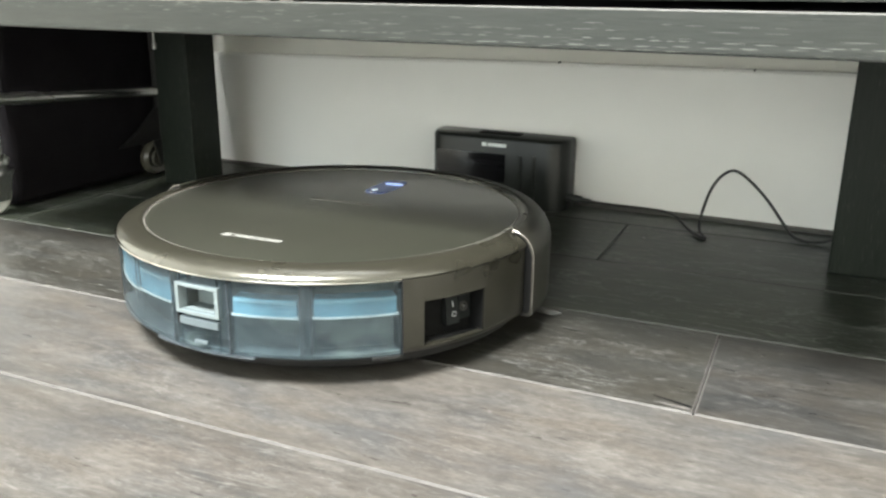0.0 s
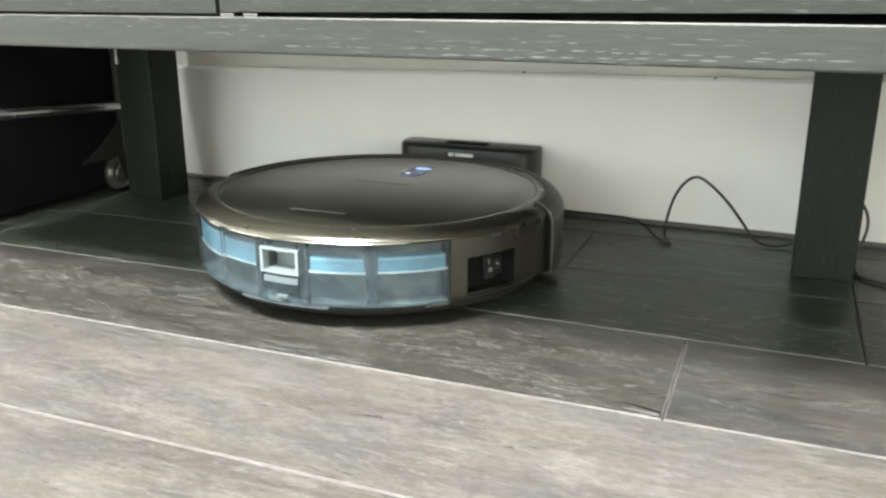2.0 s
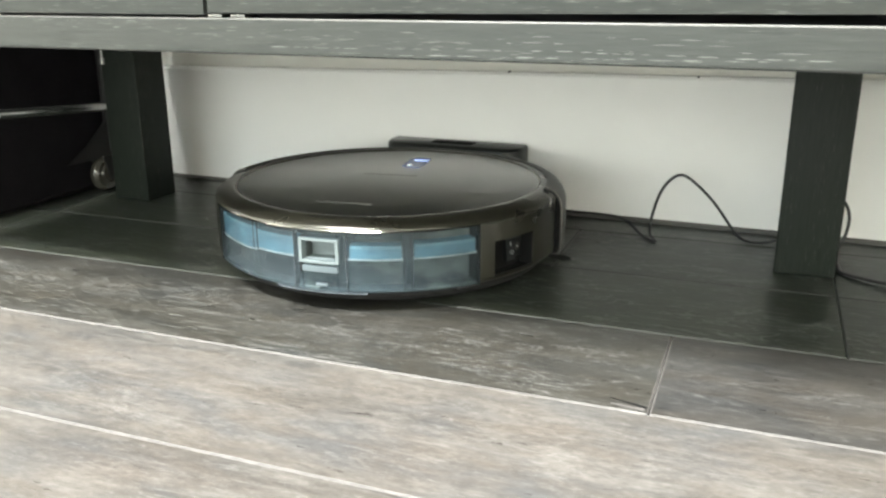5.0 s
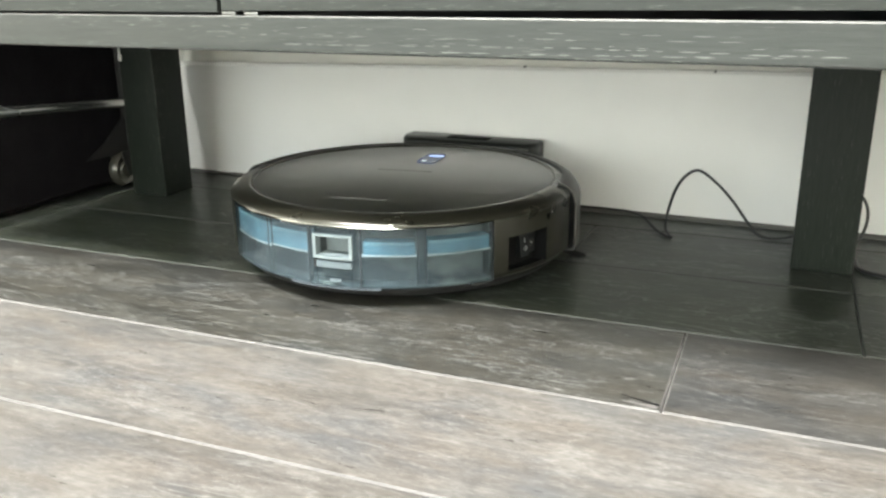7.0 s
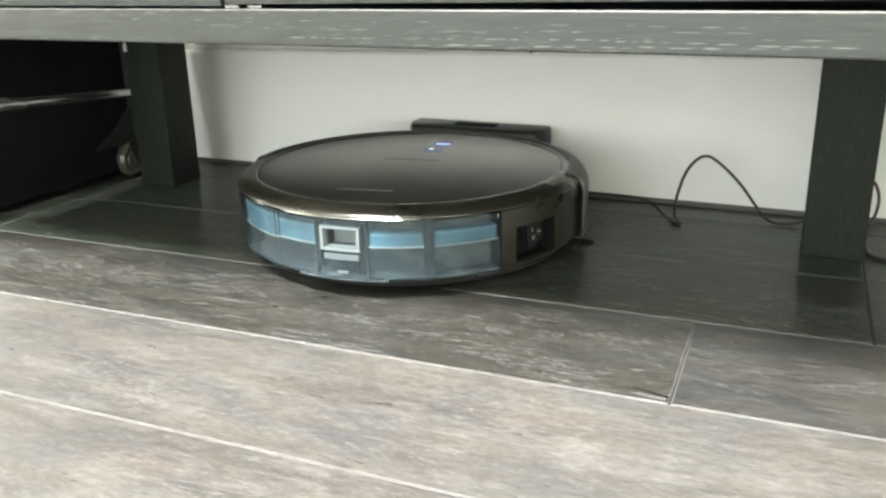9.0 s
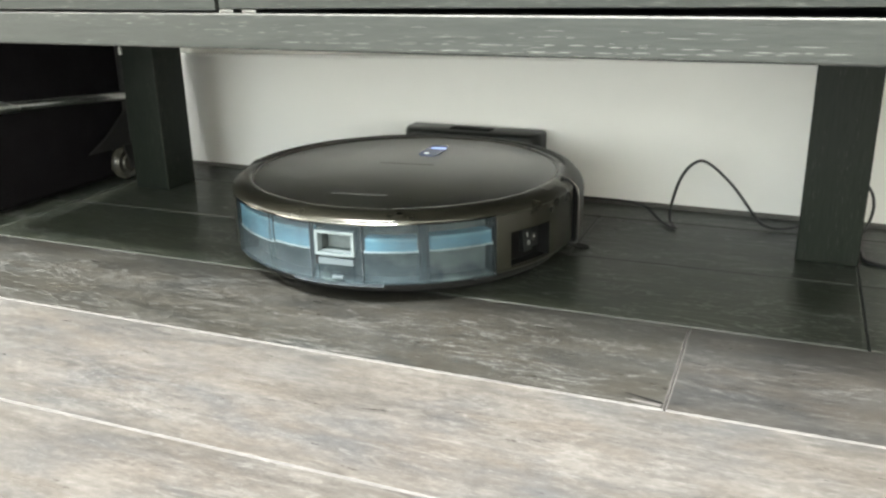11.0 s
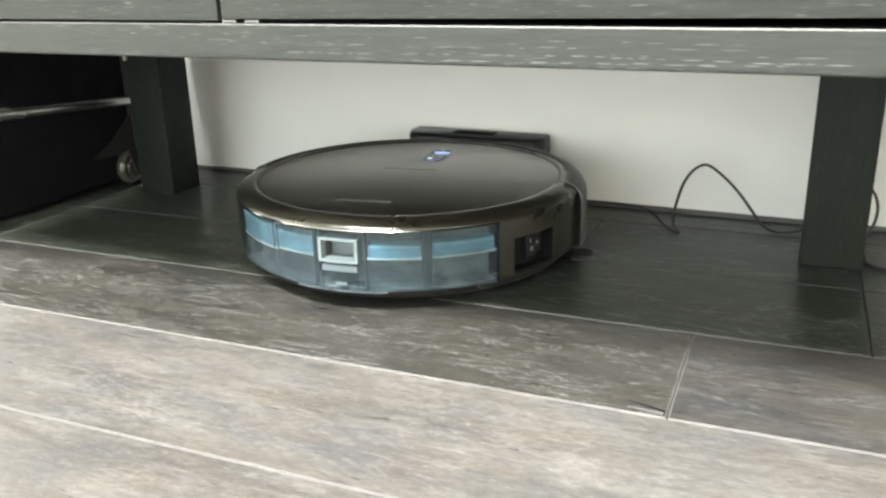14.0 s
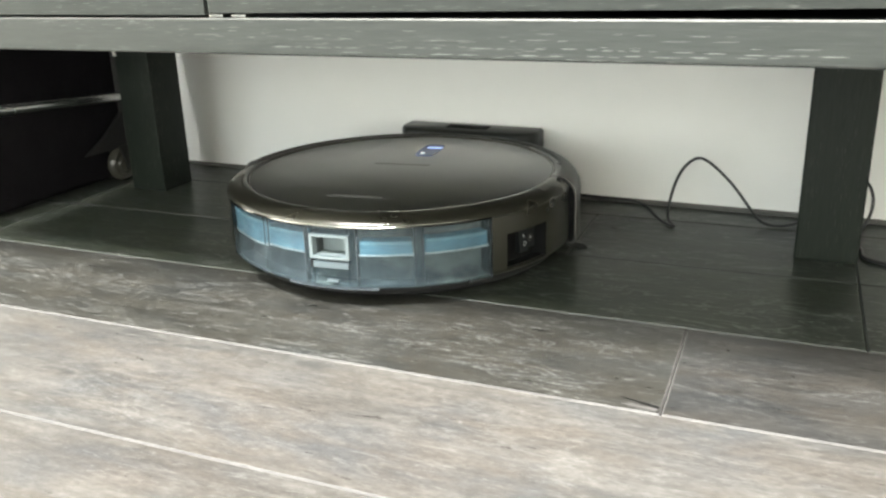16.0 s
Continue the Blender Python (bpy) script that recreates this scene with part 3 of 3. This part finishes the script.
def build_robot():
    rob = tagged(empty("robot_vacuum"), "round bronze robot vacuum with a smoky dust bin", "robot vacuum")
    R, Z0, Z1 = 0.1604, 0.0184, 0.0680  # radius, lower edge and lip of the shell
    SEAM_R, SEAM_L, BIN_R, BIN_L = 1.6, -170.0, -37.6, -132.0
    # black underbody
    bm = bmesh.new()
    lathe(bm, [(0.0, 0.0060), (0.136, 0.0060), (0.147, 0.0085), (0.1535, 0.0155), (0.1545, 0.0182), (0.10, 0.0182)], n=120)
    base = part("base", bm, M_UNDER, rob, "black plastic underbody")
    for s in (-1, 1):
        bm = bmesh.new()
        lathe(bm, [(0.0, -0.011), (0.026, -0.011), (0.031, -0.008), (0.032, 0.0), (0.031, 0.008), (0.026, 0.011), (0.0, 0.011)], n=36)
        bmesh.ops.transform(bm, verts=bm.verts, matrix=pose(s * 0.112, s * 0.013, 0.032, 0, 90, 7))
        part("wheel", bm, M_BLACK, base, "ribbed black drive wheel")
    bm = bmesh.new()
    lathe(bm, [(0.0, 0.0), (0.009, 0.002), (0.011, 0.009), (0.0, 0.013)], n=20)
    bmesh.ops.transform(bm, verts=bm.verts, matrix=pose(-0.014, 0.11, 0))
    part("front_castor", bm, M_BLACK, base)

    # shell beside the bin: one sector with the switch recess, one plain
    zs = [(R - 0.003, Z0), (R - 0.0005, Z0 + 0.003), (R, Z0 + 0.0055), (R, 0.0525), (R, Z1), (R - 0.004, Z1), (R - 0.004, Z0)]
    bm = bmesh.new()
    lathe(bm, zs, SEAM_L, BIN_L, 24, closed=True)
    part("side_shell", bm, M_BRONZE, rob)
    bm = bmesh.new()
    lathe(bm, zs, BIN_R + 0.35, -32.2, 6, closed=True)
    lathe(bm, zs, -15.2, SEAM_R, 14, closed=True)
    lathe(bm, [(R, 0.0522), (R, Z1), (R - 0.004, Z1), (R - 0.004, 0.0522)], -32.2, -15.2, 10, closed=True)
    lathe(bm, [(R - 0.003, Z0), (R - 0.0005, Z0 + 0.003), (R - 0.0003, 0.0226), (R - 0.004, 0.0226), (R - 0.004, Z0)], -32.2, -15.2, 10, closed=True)
    shell = part("side_shell", bm, M_BRONZE, rob)
    # recess: back wall and lining
    bm = bmesh.new()
    sector(bm, 0.145, 0.147, 0.0212, 0.054, -33, -14.4, 10)
    sector(bm, 0.147, R - 0.0045, 0.0212, 0.0225, -33, -14.4, 10)
    sector(bm, 0.147, R - 0.0045, 0.0523, 0.054, -33, -14.4, 10)
    sector(bm, 0.147, R - 0.0006, 0.0226, 0.0523, -32.5, -31.9, 2)
    sector(bm, 0.147, R - 0.0006, 0.0226, 0.0523, -15.5, -14.9, 2)
    rec = part("switch_recess", bm, M_HOLE, rob, "dark recess for the switch and socket")
    bm = bmesh.new()
    sector(bm, 0.146, 0.1525, 0.0290, 0.0470, -24.4, -20.6, 5)
    for v in bm.verts:
        if v.co.z > 0.04 and math.hypot(v.co.x, v.co.y) > 0.151:
            v.co.x *= 0.984
            v.co.y *= 0.984
    sw = part("rocker_switch", bm, M_SWITCH, rec, "black rocker switch with white marks")
    bm = bmesh.new()
    tube(bm, [on_ring(0.1530, -22.4 + 0.60 * math.cos(k * math.tau / 20), 0.0362 + 0.0017 * math.sin(k * math.tau / 20)) for k in range(21)], 0.00024, 6)
    part("off_mark", bm, M_MARK, sw)
    bm = bmesh.new()
    rod(bm, on_ring(0.1520, -22.5, 0.0410), on_ring(0.1512, -22.5, 0.0446), 0.00032, 6)
    part("on_mark", bm, M_MARK, sw)
    bm = bmesh.new()
    sector(bm, 0.146, 0.1502, 0.0300, 0.0465, -20.3, -16.4, 5)
    sock = part("socket", bm, M_SWITCH, rec, "black round power socket")
    bm = bmesh.new()
    tube(bm, [on_ring(0.1504, -18.7 + 1.0 * math.cos(k * math.tau / 20), 0.0388 + 0.0028 * math.sin(k * math.tau / 20)) for k in range(21)], 0.0006, 6)
    part("socket_ring", bm, M_BUMPER, sock)
    bm = bmesh.new()
    rod(bm, on_ring(0.147, -18.7, 0.0390), on_ring(0.1513, -18.7, 0.0390), 0.0006, 8)
    part("socket_pin", bm, M_CHROME, sock)

    # bronze top ring, from the lip over the bin to the lid
    bm = bmesh.new()
    lathe(bm, [(0.148, Z1 + 0.0006), (R - 0.0002, Z1 + 0.0003), (R + 0.0002, Z1 + 0.0012), (R - 0.0004, 0.0709), (R - 0.003, 0.0730), (R - 0.0065, 0.0748), (R - 0.0105, 0.0760), (R - 0.0145, 0.0768), (R - 0.0170, 0.0769), (R - 0.0181, 0.0764), (R - 0.0185, 0.0752)], n=160)
    part("top_ring", bm, M_BRONZE, rob)
    bm = bmesh.new()
    lathe(bm, [(0.0, 0.0758), (0.1390, 0.0756), (0.1400, 0.0753), (0.1407, 0.0746), (0.1432, 0.0746)], n=160)
    lid = part("lid", bm, M_PANEL, rob, "dark bronze lid")
    bm = bmesh.new()
    lathe(bm, [(0.1400, 0.0752), (0.1406, 0.0760), (0.1415, 0.0760), (0.1419, 0.0752)], n=160)
    part("lid_trim", bm, M_GROOVE, lid)
    # printed bars, button and lights on the lid
    bm = bmesh.new()
    bar_on_lid(bm, -0.0180, -0.1022, -0.0105, -0.1008, 0.0031, 0.0754, 0.07595)
    bar_on_lid(bm, -0.0085, -0.1004, 0.0290, -0.0955, 0.0022, 0.0754, 0.07595)
    part("printed_mark", bm, M_PRINT, lid, "silver printed bar", smooth=False)
    bm = bmesh.new()
    bar_on_lid(bm, -0.0335, 0.0112, 0.0200, 0.0190, 0.0018, 0.0754, 0.0759)
    part("printed_line", bm, M_FAINT, lid, "faint printed line", smooth=False)
    bm = bmesh.new()
    button_poly(bm, -0.0068, 0.0775, 0.0262, 0.0110, 0.0754, 0.0762, 0.55)
    but = part("power_button", bm, M_BUTTON, lid, "dark blue glossy button window")
    bm = bmesh.new()
    button_poly(bm, -0.0060, 0.0880, 0.0036, 0.0082, 0.0760, 0.0765, 0.6)
    part("status_light", bm, M_LED_BLUE, but, "glowing blue status light")
    bm = bmesh.new()
    button_poly(bm, -0.0079, 0.0620, 0.0030, 0.0024, 0.0760, 0.0765, 1.0)
    part("power_light", bm, M_LED_WHITE, but, "small white power light")

    # dust bin
    A0, A1 = -92.4, -76.6  # the outlet door's edges
    wall = [(R - 0.0015, Z0 + 0.0002), (R - 0.0005, Z0 + 0.0012), (R - 0.0005, Z1 - 0.0006), (R - 0.0025, Z1 - 0.0006), (R - 0.0025, Z0 + 0.0002)]
    bm = bmesh.new()
    lathe(bm, wall, BIN_L + 0.3, A0 - 0.25, 22, closed=True)
    lathe(bm, wall, A1 + 0.25, BIN_R, 22, closed=True)
    bin_ = part("dust_bin", bm, M_BIN, rob, "smoky see-through dust bin")
    bm = bmesh.new()
    lathe(bm, [(0.1445, Z0 + 0.0002), (0.1445, Z1 - 0.0006), (0.141, Z1 - 0.0006), (0.141, Z0 + 0.0002)], BIN_L + 0.4, BIN_R - 0.1, 44, closed=True)
    lathe(bm, [(0.1445, Z0 + 0.0002), (R - 0.003, Z0 + 0.0002), (R - 0.003, Z0 + 0.0022), (0.1445, Z0 + 0.0022)], BIN_L + 0.4, BIN_R - 0.1, 44, closed=True)
    part("bin_inside", bm, M_DUST, bin_, "dusty grey inside of the bin")
    for a0, a1, z0, z1 in ((BIN_L + 0.6, -108.7, 0.0432, 0.0625), (-108.3, A0 - 0.9, 0.0450, 0.0600), (A1 + 0.9, -60.8, 0.0458, 0.0562), (-57.0, BIN_R - 0.8, 0.0462, 0.0574)):
        bm = bmesh.new()
        sector(bm, 0.1460, 0.1572, z0, z1, a0, a1, 14)
        strip = part("blue_filter", bm, M_BLUE, bin_, "pale blue filter strip")
        bm = bmesh.new()
        sector(bm, 0.1572, 0.1577, z1 - 0.0022, z1 - 0.0004, a0 + 0.2, a1 - 0.2, 14)
        part("filter_edge", bm, M_BLUE_PALE, strip, "lighter blue upper edge")
        bm = bmesh.new()
        sector(bm, 0.1548, R - 0.0026, z0 - 0.0013, z0 - 0.0001, a0 - 0.5, a1 + 0.5, 14)
        part("filter_ledge", bm, M_WHITE, bin_)
    for a in (-108.5, -58.9):
        for off, half in ((-1.15, 0.35), (1.15, 0.35), (0.0, 0.8)) if a > -100 else ((-0.95, 0.28), (0.95, 0.28)):
            bm = bmesh.new()
            sector(bm, 0.1535 if half > 0.5 else 0.1475 if a > -100 else 0.1578, R - 0.0026, Z0 + 0.0022, Z1 - 0.001, a + off - half, a + off + half, 2)
            part("rib", bm, M_BIN_RIB if half < 0.5 else M_BIN, bin_)
    for a0, a1 in ((-99.2, -70.7), (-44.3, -37.8)):
        bm = bmesh.new()
        sector(bm, 0.154, R - 0.0004, Z0 - 0.0015, Z0 + 0.0001, a0, a1, 14)
        part("bin_foot", bm, M_UNDER if a1 > -50 else M_BIN_RIB, bin_)
    # added bead of bright metal that draws the highlight along the lip
    bm = bmesh.new()
    lathe(bm, [(R - 0.001, Z1), (R + 0.0009, Z1), (R + 0.0014, Z1 + 0.0007), (R + 0.0009, Z1 + 0.0014), (R - 0.001, Z1 + 0.0014)], BIN_L, BIN_R, 60, closed=True)
    part("lip_trim", bm, M_LIP_GLINT, rob, "thin bright bead added as the lip's highlight")
    for a in (BIN_R, BIN_L - 0.35):
        bm = bmesh.new()
        sector(bm, 0.154, R + 0.0001, Z0 + 0.0004, Z1 - 0.0003, a, a + 0.35, 1)
        part("bin_seam", bm, M_GLOSS, rob)
    # outlet door with a framed square port and dark seams down both sides
    bm = bmesh.new()
    p0, p1, q0, q1 = -90.0, -79.1, 0.0438, 0.0596
    for b0, b1, z0, z1 in ((A0, p0, Z0 + 0.0002, Z1 - 0.0006), (p1, A1, Z0 + 0.0002, Z1 - 0.0006), (p0, p1, Z0 + 0.0002, q0), (p0, p1, q1, Z1 - 0.0006)):
        sector(bm, R - 0.0025, R, z0, z1, b0, b1, 6)
    door = part("outlet_door", bm, M_BIN, bin_, "smoky outlet door with a square port")
    for a in (A0 - 0.25, A1):
        bm = bmesh.new()
        sector(bm, R - 0.0060, R - 0.0003, Z0 + 0.0004, Z1 - 0.0008, a, a + 0.25, 1)
        part("door_seam", bm, M_BIN_RIB, door)
    bm = bmesh.new()
    for b0, b1, z0, z1 in ((p0 - 0.55, p0 + 0.35, q0 - 0.0021, q1 + 0.0019), (p1 - 0.35, p1 + 0.55, q0 - 0.0021, q1 + 0.0019), (p0 + 0.35, p1 - 0.35, q0 - 0.0021, q0 - 0.0001), (p0 + 0.35, p1 - 0.35, q1 + 0.0001, q1 + 0.0019)):
        sector(bm, R - 0.006, R + 0.0012, z0, z1, b0, b1, 4)
    part("port_frame", bm, M_PALE, door, "pale grey square port frame")
    bm = bmesh.new()
    sector(bm, R - 0.0158, R - 0.0150, q0 - 0.0012, q1 + 0.0012, p0, p1, 5)
    sector(bm, R - 0.0150, R - 0.0062, q0 - 0.0014, q0 - 0.0002, p0, p1, 5)
    sector(bm, R - 0.0150, R - 0.0062, q1 + 0.0002, q1 + 0.0014, p0, p1, 5)
    sector(bm, R - 0.0150, R - 0.0062, q0, q1, p1 - 0.5, p1, 2)
    part("port_inside", bm, M_PORT, door)
    # left wall of the port, its shade put into a darker colour
    bm = bmesh.new()
    sector(bm, R - 0.0150, R - 0.0062, q0, q1, p0, p0 + 0.5, 2)
    part("port_flap", bm, M_PORT_SHADE, door, "left side of the port, coloured dark for its shade")
    bm = bmesh.new()
    sector(bm, R - 0.001, R + 0.0012, 0.0345, 0.0392, p0 + 0.4, p1 + 0.2, 6)
    part("latch_lip", bm, M_PORT_LIP, door, "pale latch lip")
    bm = bmesh.new()
    sector(bm, R - 0.001, R + 0.0008, 0.0335, 0.0405, p0 - 0.5, p0 + 0.1, 2)
    part("latch_notch", bm, M_GLOSS, door)
    bm = bmesh.new()
    sector(bm, R - 0.001, R + 0.0012, 0.0232, 0.0252, -85.6, -82.2, 4)
    part("latch_mark", bm, M_PORT_LIP, door)

    # bumper round the front half
    bm = bmesh.new()
    B = 0.1660
    lathe(bm, [(R - 0.0035, 0.0170), (B - 0.002, 0.0170), (B, 0.0195), (B, 0.0610), (B - 0.0008, 0.0655), (B - 0.0030, 0.0702), (B - 0.0068, 0.0746), (B - 0.0115, 0.0774), (B - 0.0165, 0.0783), (B - 0.0180, 0.0778), (B - 0.0175, 0.0768), (B - 0.0090, 0.0745), (B - 0.0070, 0.0655), (R - 0.0035, 0.060)],
          SEAM_R + 1.2, 360 + SEAM_L - 1.2, 90, closed=True)
    bump_ = part("bumper", bm, M_BUMPER, rob, "dark grey front bumper")
    bm = bmesh.new()
    lathe(bm, [(B + 0.0003, 0.028), (B + 0.0003, 0.052)], 40, 155, 40)
    part("sensor_window", bm, M_GLOSS, bump_, "glossy dark sensor window")
    for a, g in ((SEAM_R + 1.15, SEAM_R + 0.97), (SEAM_L - 1.15, SEAM_L - 0.97)):
        bm = bmesh.new()
        tube(bm, [on_ring(r, a, h) for r, h in ((B - 0.0170, 0.0782), (B - 0.0115, 0.0775), (B - 0.0068, 0.0746), (B - 0.0030, 0.0702), (B - 0.0006, 0.0640), (B - 0.0002, 0.0450), (B - 0.0004, 0.0225))], 0.0005, 8, 2)
        part("seam_trim", bm, M_GROOVE, rob, "bright trim line at the bumper seam")
        # near-black plate over the bumper's end, standing in for shade in the seam
        bm = bmesh.new()
        lathe(bm, [(0.150, 0.0195), (B - 0.0030, 0.0192), (B - 0.0011, 0.0222), (B - 0.0011, 0.0608), (B - 0.0040, 0.0692), (B - 0.0078, 0.0735), (B - 0.0120, 0.0761), (B - 0.0165, 0.0768), (0.150, 0.0740)], g - 0.2, g + 0.2, 2, closed=True)
        part("seam_gap", bm, M_HOLE, rob)
    # side brush: three tufts on a hub that turns about its own axis
    bm = bmesh.new()
    lathe(bm, [(0.0, 0.004), (0.011, 0.004), (0.012, 0.009), (0.0, 0.010)], n=20)
    brush = part("side_brush", bm, M_BLACK, rob, "black spinning side brush")
    for a in (-4, 116, 236):
        bm = bmesh.new()
        for j in range(13):
            w = (j - 6) / 6
            a2, reach = radians(a + w * 7), 0.050 - 0.005 * abs(w)
            c = Vector((0, 0, 0.006))
            e = Vector((math.cos(a2) * reach, math.sin(a2) * reach, 0.0013))
            tube(bm, [c + Vector((math.cos(a2) * 0.01, math.sin(a2) * 0.01, 0)), c.lerp(e, 0.6) + Vector((0, 0, 0.0008)), e], 0.0008, 5)
        part("bristles", bm, M_BLACK, brush)
    brush.location = BRUSH
    return rob, brush


# ---- floor ----
TH = radians(1.9)
PITCH, LEN, GAP = 0.1310, 0.835, 0.0003


def build_floor():
    bm = bmesh.new()
    box(bm, X0 - 0.12, X1 + 0.12, Y0 - 0.12, Y1 + 0.12, -0.10, -0.012)
    floor = tagged(part("floor", bm, M_SLAB, smooth=False), "grey-brown washed wood plank floor with pale joints", "floor", kind="structure")
    made = {}

    def plank_mesh(length, kind):
        key = (round(length, 3), kind)
        if key not in made:
            bm = bmesh.new()
            box(bm, GAP, length - GAP, GAP, PITCH - GAP, -0.012, 0.0)
            es = [e for e in bm.edges if all(v.co.z > -0.001 for v in e.verts)]
            bmesh.ops.bevel(bm, geom=es, offset=0.0011, segments=1, affect="EDGES")
            bm.normal_update()
            for f in bm.faces:
                f.material_index = 1 if 0.1 < abs(f.normal.z) < 0.95 else 0
            data = bpy.data.meshes.new("plank")
            bm.to_mesh(data)
            bm.free()
            data.materials.append(M_PLANKS[kind])
            data.materials.append(M_SHADED_EDGE if kind == 2 else M_PLANK_EDGE)
            made[key] = data
        return made[key]

    # chipped corner beside one joint
    for mat, quad in ((M_HOLE, ((-0.0865, -0.3005), (-0.0625, -0.3045), (-0.0625, -0.3070))), (M_PLANK_EDGE, ((-0.0850, -0.3075), (-0.0630, -0.3075), (-0.0630, -0.3110), (-0.0800, -0.3090)))):
        bm = bmesh.new()
        lo = [bm.verts.new((x, y, -0.001)) for x, y in quad]
        hi = [bm.verts.new((x, y, 0.0003)) for x, y in quad]
        bm.faces.new(lo[::-1]), bm.faces.new(hi)
        for k in range(len(lo)):
            bm.faces.new((lo[k], lo[(k + 1) % len(lo)], hi[(k + 1) % len(lo)], hi[k]))
        part("chip", bm, mat, floor, smooth=False)
    rng = random.Random(4)
    joint = {0: -0.0705, 1: 0.0490, 2: 0.0490, -1: 0.155, -2: 0.270}
    turn = Matrix.Rotation(TH, 4, "Z")
    for row in range(-21, 4):
        x0 = joint.get(row, rng.uniform(0, LEN))
        y = -0.3117 + row * PITCH
        k = math.floor((X0 - 0.1 - x0) / LEN)
        ends = [x0 + (k + i) * LEN for i in range(int((X1 + 0.05 - x0) / LEN) - k + 2)]
        if row == 2:  # a short plank in this row
            ends = sorted(ends + [-0.195])
        for a, b in zip(ends, ends[1:]):
            a, b = max(a, X0 - 0.1), min(b, X1 + 0.1)
            if b - a < 0.05:
                continue
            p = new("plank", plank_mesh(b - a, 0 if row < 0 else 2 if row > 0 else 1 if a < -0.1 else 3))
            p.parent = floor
            # the rows differ in stain: pale brown, grey-brown, black-green; the darker two also hold the cabinet's
            # shade
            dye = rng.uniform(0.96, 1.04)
            stain_shade = (1.12, 1.10, 1.085) if row < 0 else (0.458, 0.468, 0.440) if row == 0 and a < -0.1 else (0.58, 0.575, 0.555) if row == 0 else (0.475, 0.59, 0.46)
            p.color = (dye * stain_shade[0], dye * stain_shade[1], dye * stain_shade[2], 1)
            p.matrix_basis = turn @ Matrix.Translation((a, y, 0))


def motions():
    walk(cam, [(t, pose(x, y, z, 90 + p, 0, yaw) @ pose(0, 0, 0, 0, 0, r)) for t, x, y, z, yaw, p, r in PATH], EXPOSURES)
    # seconds, x, y, heading, pitch: it noses down a little while it drives
    rows = [(0.0, -0.3502, -0.2466, -5.4, -0.6), (0.5, -0.3518, -0.2132, -5.6, -0.6), (1.0, -0.3530, -0.1800, -5.75, -0.6), (1.5, -0.3525, -0.1486, -5.85, -0.5), (2.0, -0.3512, -0.1192, -5.9, -0.3),
            (2.5, -0.3474, -0.0986, -5.8, -0.1), (3.0, -0.3450, -0.0820, -4.9, 0.0), (3.1, -0.3458, -0.0817, -1.7, 0.0), (3.2, -0.3464, -0.0816, -0.2, 0.0), (3.4, -0.3464, -0.0816, 0.0, 0.0), (16.0, -0.3464, -0.0816, 0.0, 0.0)]
    walk(robot, [(t, pose(x, y, 0, nod, 0, a)) for t, x, y, a, nod in rows])
    # the brush turns while the robot drives, and stops once it has docked
    turns = [(k * 0.1, 70 * (k - 34)) for k in range(35)] + [(3.5, 0), (16.0, 0)]
    walk(side_brush, [(t, pose(*BRUSH, 0, 0, a)) for t, a in turns])


build_room()
build_cabinet()
build_rack()
build_dock()
build_cables()
robot, side_brush = build_robot()
build_floor()
motions()
